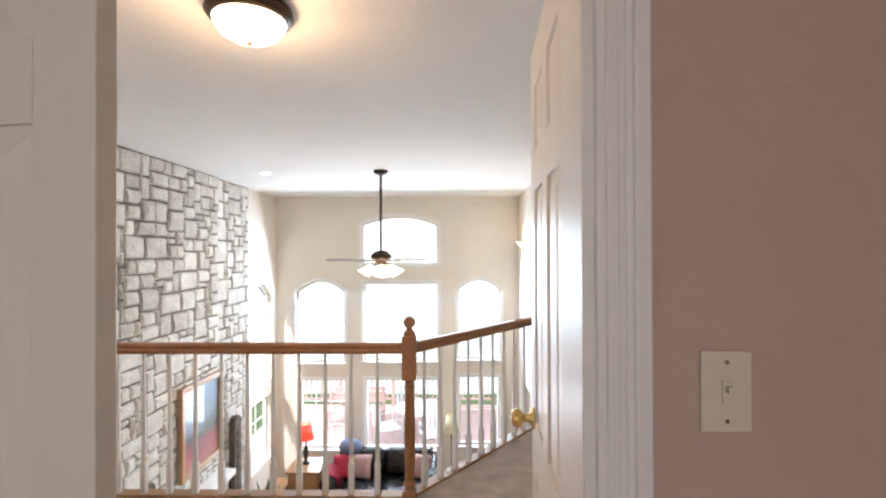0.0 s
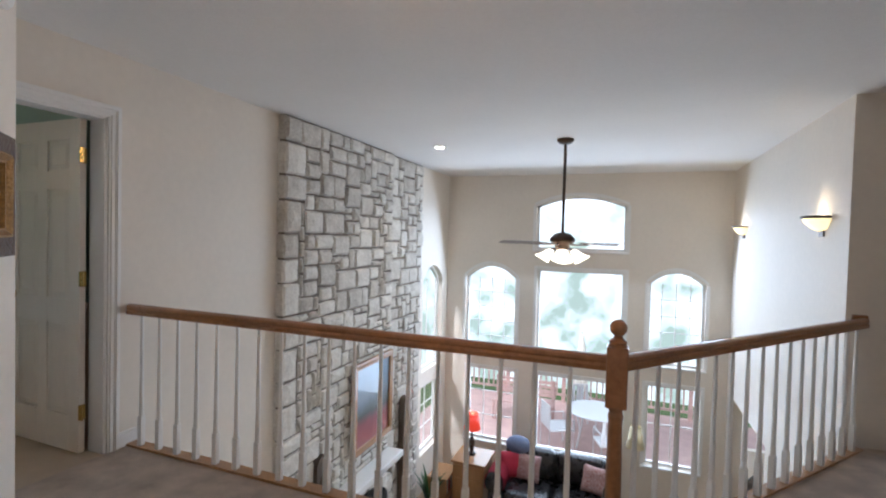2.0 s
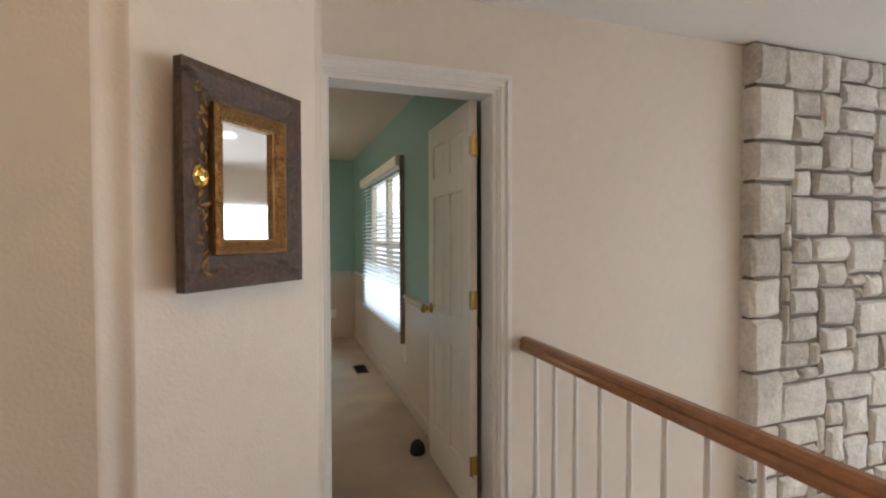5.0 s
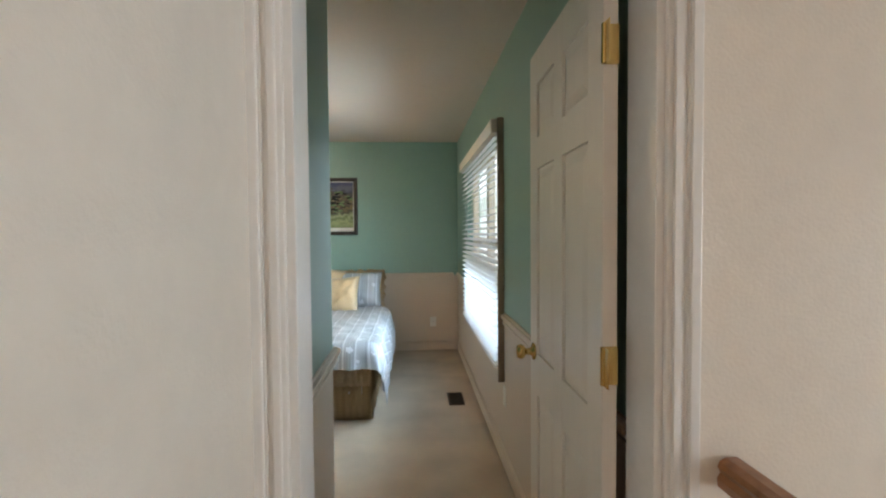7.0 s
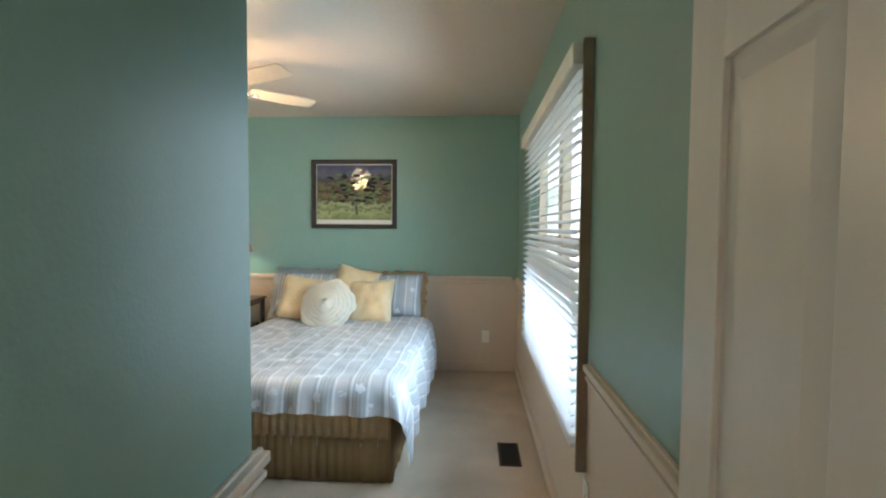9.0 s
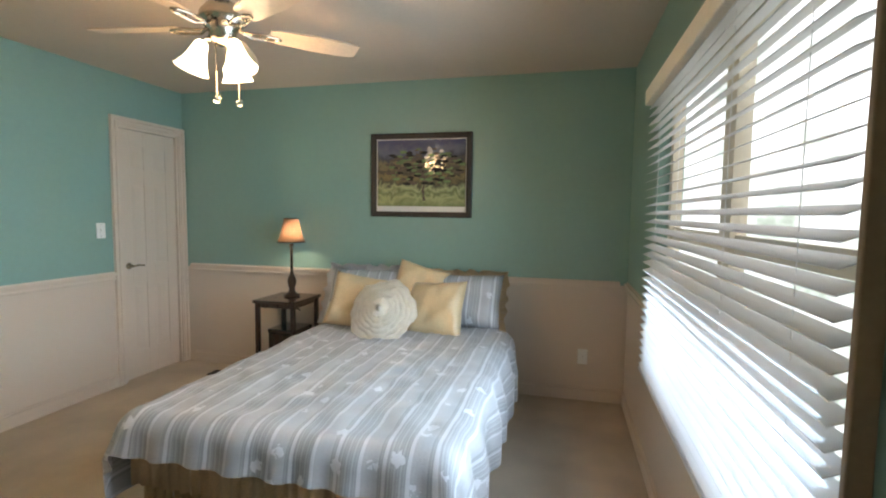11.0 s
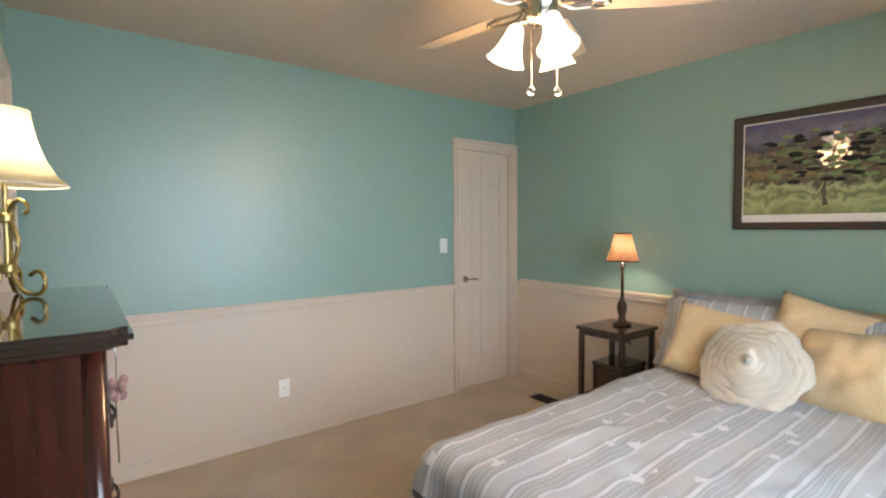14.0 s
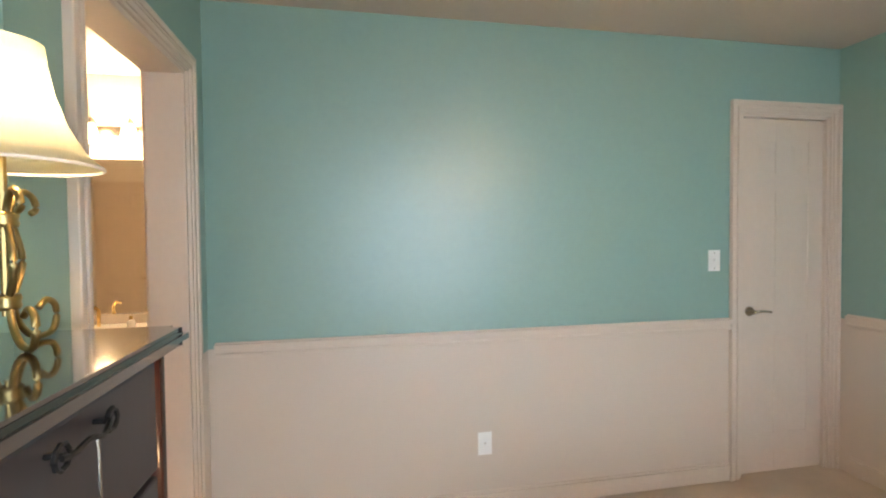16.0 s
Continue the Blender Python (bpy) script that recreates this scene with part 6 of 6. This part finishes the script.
for a in (150, 250):
    c = thing("dining_chair", "chair with a red cushion at the round table", "chair", pose(2.35 + 0.68 * math.cos(radians(a)), 7.9 + 0.68 * math.sin(radians(a)), LOW, 0, 0, a - 90), "chairs round the table")
    part("seat", B(-0.2, 0.2, -0.2, 0.2, 0.42, 0.47, bevel=0.015), "redcloth", c)
    for x in (-0.18, 0.18):
        for y in (-0.18, 0.18):
            part("leg", B(x - 0.018, x + 0.018, y - 0.018, y + 0.018, 0.001, 0.42 if y < 0 else 0.9, bevel=0.003), "dark", c)
    part("backrest", B(-0.16, 0.16, 0.17, 0.19, 0.6, 0.88, bevel=0.006), "dark", c)

# ---- outdoors ----
structure("ground", B(-400, 400, -300, 500, LOW - 0.55, LOW - 0.45), "grass", "rough green lawn", "ground")


def deck():
    root = thing("deck", "red-stained wooden deck behind the house", "deck", kind="structure")
    for k in range(30):
        y = 8.95 + 0.145 * k
        part("deck_board", B(-4.5, 4.5, y, y + 0.138, LOW - 0.12, LOW - 0.08), "redwood", root)
    part("deck_rim", B(-4.5, 4.5, 13.3, 13.34, LOW - 0.4, LOW - 0.081), "redwood", root)
    for k in range(7):
        x = -4.4 + 1.46 * k
        part("deck_post", B(x - 0.045, x + 0.045, 13.2, 13.29, LOW - 0.08, LOW + 1.05, bevel=0.005), "redwood", root)
    part("deck_rail", B(-4.5, 4.5, 13.18, 13.31, LOW + 1.05, LOW + 1.09), "redwood", root)
    part("deck_rail", B(-4.5, 4.5, 13.22, 13.27, LOW + 0.08, LOW + 0.13), "redwood", root)
    for k in range(64):
        x = -4.45 + 0.14 * k
        part("deck_spindle", B(x - 0.018, x + 0.018, 13.227, 13.263, LOW + 0.13, LOW + 1.05), "redwood", root)
    b = thing("garden_bench", "red-brown slatted bench on the deck", "bench", pose(-2.2, 11.6, LOW - 0.08))
    for k in range(5):
        part("seat_slat", B(-0.7, 0.7, -0.2 + 0.09 * k, -0.125 + 0.09 * k, 0.42, 0.45), "redwood", b)
    for k in range(4):
        part("back_slat", B(-0.7, 0.7, 0.25, 0.27, 0.52 + 0.1 * k, 0.59 + 0.1 * k), "redwood", b)
    for x in (-0.65, 0.65):
        for y, h in ((-0.18, 0.42), (0.24, 0.92)):
            part("leg", B(x - 0.03, x + 0.03, y - 0.03, y + 0.03, 0.001, h), "redwood", b)

    t = thing("patio_table", "round glass patio table with pale metal legs on the deck", "table", pose(-0.55, 10.9, LOW - 0.08))
    part("tabletop", lathe(bmesh.new(), [(0.0, 0.70), (0.60, 0.70), (0.61, 0.71), (0.60, 0.72), (0.0, 0.72)], 36), "patio", t)
    for a in (45, 135, 225, 315):
        c, q = math.cos(radians(a)), math.sin(radians(a))
        part("leg", tube(bmesh.new(), [(0.5 * c, 0.5 * q, 0.001), (0.42 * c, 0.42 * q, 0.35), (0.5 * c, 0.5 * q, 0.70)], 0.018), "patio", t)
    u = thing("patio_umbrella", "closed cream patio umbrella standing behind the table", "umbrella", pose(-1.0, 12.4, LOW - 0.08))
    part("pole", tube(bmesh.new(), [(0, 0, 0.001), (0, 0, 2.0)], 0.02), "patio", u)
    part("canopy", lathe(bmesh.new(), [(0.16, 0.75), (0.13, 1.1), (0.09, 1.6), (0.03, 1.98), (0.0, 2.0)], 14), "ivory", u, "folded cream canopy")
    for a in (20, 140, 205, 300):
        m = pose(-0.55, 10.9, LOW - 0.08, 0, 0, a) @ pose(0, -0.85, 0)
        c = thing("patio_chair", "pale metal patio armchair on the deck", "chair", m, "chairs round the patio table")
        part("seat", B(-0.25, 0.25, -0.22, 0.24, 0.40, 0.44, bevel=0.012), "patio", c)
        for k in range(5):
            part("back_slat", B(-0.23 + 0.1 * k, -0.17 + 0.1 * k, -0.26, -0.24, 0.44, 0.90), "patio", c)
        for x in (-0.24, 0.24):
            part("side_frame", tube(bmesh.new(), [(x, 0.24, 0.001), (x, 0.24, 0.62), (x, -0.25, 0.64), (x, -0.25, 0.001)], 0.014), "patio", c)
        part("top_rail", tube(bmesh.new(), [(-0.24, -0.25, 0.64), (-0.2, -0.25, 0.90), (0.2, -0.25, 0.90), (0.24, -0.25, 0.64)], 0.014), "patio", c)


deck()


def tree(x, y, h, seed):
    rnd = random.Random(seed)
    root = thing("tree", "leafy green tree behind the house", "tree", pose(x, y, LOW - 0.46), "trees behind the house")
    bm = tube(bmesh.new(), [(0, 0, 0), (0.1, 0.05, h * 0.3), (0.0, 0.1, h * 0.6), (0.1, 0, h * 0.9)], h * 0.025, 10, h * 0.006)
    for k in range(9):
        a, z = rnd.uniform(0, 6.28), h * rnd.uniform(0.3, 0.8)
        l = h * rnd.uniform(0.15, 0.28)
        tube(bm, [(0.05, 0.05, z), (l * 0.5 * math.cos(a), l * 0.5 * math.sin(a), z + l * 0.25), (l * math.cos(a), l * math.sin(a), z + l * 0.5)], h * 0.009, 6, h * 0.003)
    part("trunk", bm, "bark", root, smooth=True)
    verts, faces = [], []
    for c in range(46):
        a, zz = rnd.uniform(0, 6.28), rnd.uniform(0.22, 1.0)
        rad = h * 0.30 * math.sin(math.pi * min(1, zz * 0.85 + 0.1)) * rnd.uniform(0.4, 1.0)
        cc = Vector((rad * math.cos(a), rad * math.sin(a), h * zz))
        for k in range(60):
            p = cc + Vector((rnd.gauss(0, 1), rnd.gauss(0, 1), rnd.gauss(0, 0.7))) * h * 0.055
            q = Euler((rnd.uniform(0, 6), rnd.uniform(0, 6), rnd.uniform(0, 6))).to_matrix()
            s = rnd.uniform(0.10, 0.20)
            i = len(verts)
            verts += [p + q @ Vector(v) * s for v in ((-1, 0, 0), (0, -0.55, 0.1), (1, 0, 0), (0, 0.55, 0.1))]
            faces.append((i, i + 1, i + 2, i + 3))
    me = bpy.data.meshes.new("crown")
    me.from_pydata(verts, [], faces)
    me.materials.append(M["foliage"])
    o = new("crown", me)
    o.parent = root


for k, (x, y, h) in enumerate(((-8.5, 14.6, 6), (6.5, 14.6, 6.5))):
    tree(x, y, h, 20 + k)


def bright_sky():
    """The far, overexposed haze of sky over woods."""
    m = bpy.data.materials.new("bright_haze")
    m.use_nodes = True
    n, l = m.node_tree.nodes, m.node_tree.links
    n.remove(n["Principled BSDF"])
    e, tc, nz, sep, add, ramp = n.new("ShaderNodeEmission"), n.new("ShaderNodeTexCoord"), n.new("ShaderNodeTexNoise"), n.new("ShaderNodeSeparateXYZ"), n.new("ShaderNodeMath"), n.new("ShaderNodeValToRGB")
    l.new(tc.outputs["Object"], nz.inputs[0]); l.new(tc.outputs["Object"], sep.inputs[0])
    nz.inputs["Scale"].default_value, nz.inputs["Detail"].default_value = 1.3, 6
    add.operation, add.inputs[1].default_value = "MULTIPLY_ADD", 0.03
    l.new(sep.outputs[2], add.inputs[0]); l.new(nz.outputs[0], add.inputs[2])
    l.new(add.outputs[0], ramp.inputs[0])
    el = ramp.color_ramp.elements
    el[0].position, el[0].color = 0.36, (0.145, 0.175, 0.145, 1)
    el[1].position, el[1].color = 0.72, (0.52, 0.55, 0.56, 1)
    l.new(ramp.outputs[0], e.inputs[0])
    e.inputs[1].default_value = 5.0
    l.new(e.outputs[0], n["Material Output"].inputs[0])
    M["haze"] = m
    structure("backdrop", B(-120, 70, 15.6, 15.8, LOW - 0.45, 50), "haze", "bright hazy sky over distant woods", "backdrop")
    structure("backdrop_side", B(-13.2, -13.0, 3.2, 15.58, LOW - 0.45, 30), "haze", "bright hazy sky beside the house", "backdrop")


bright_sky()
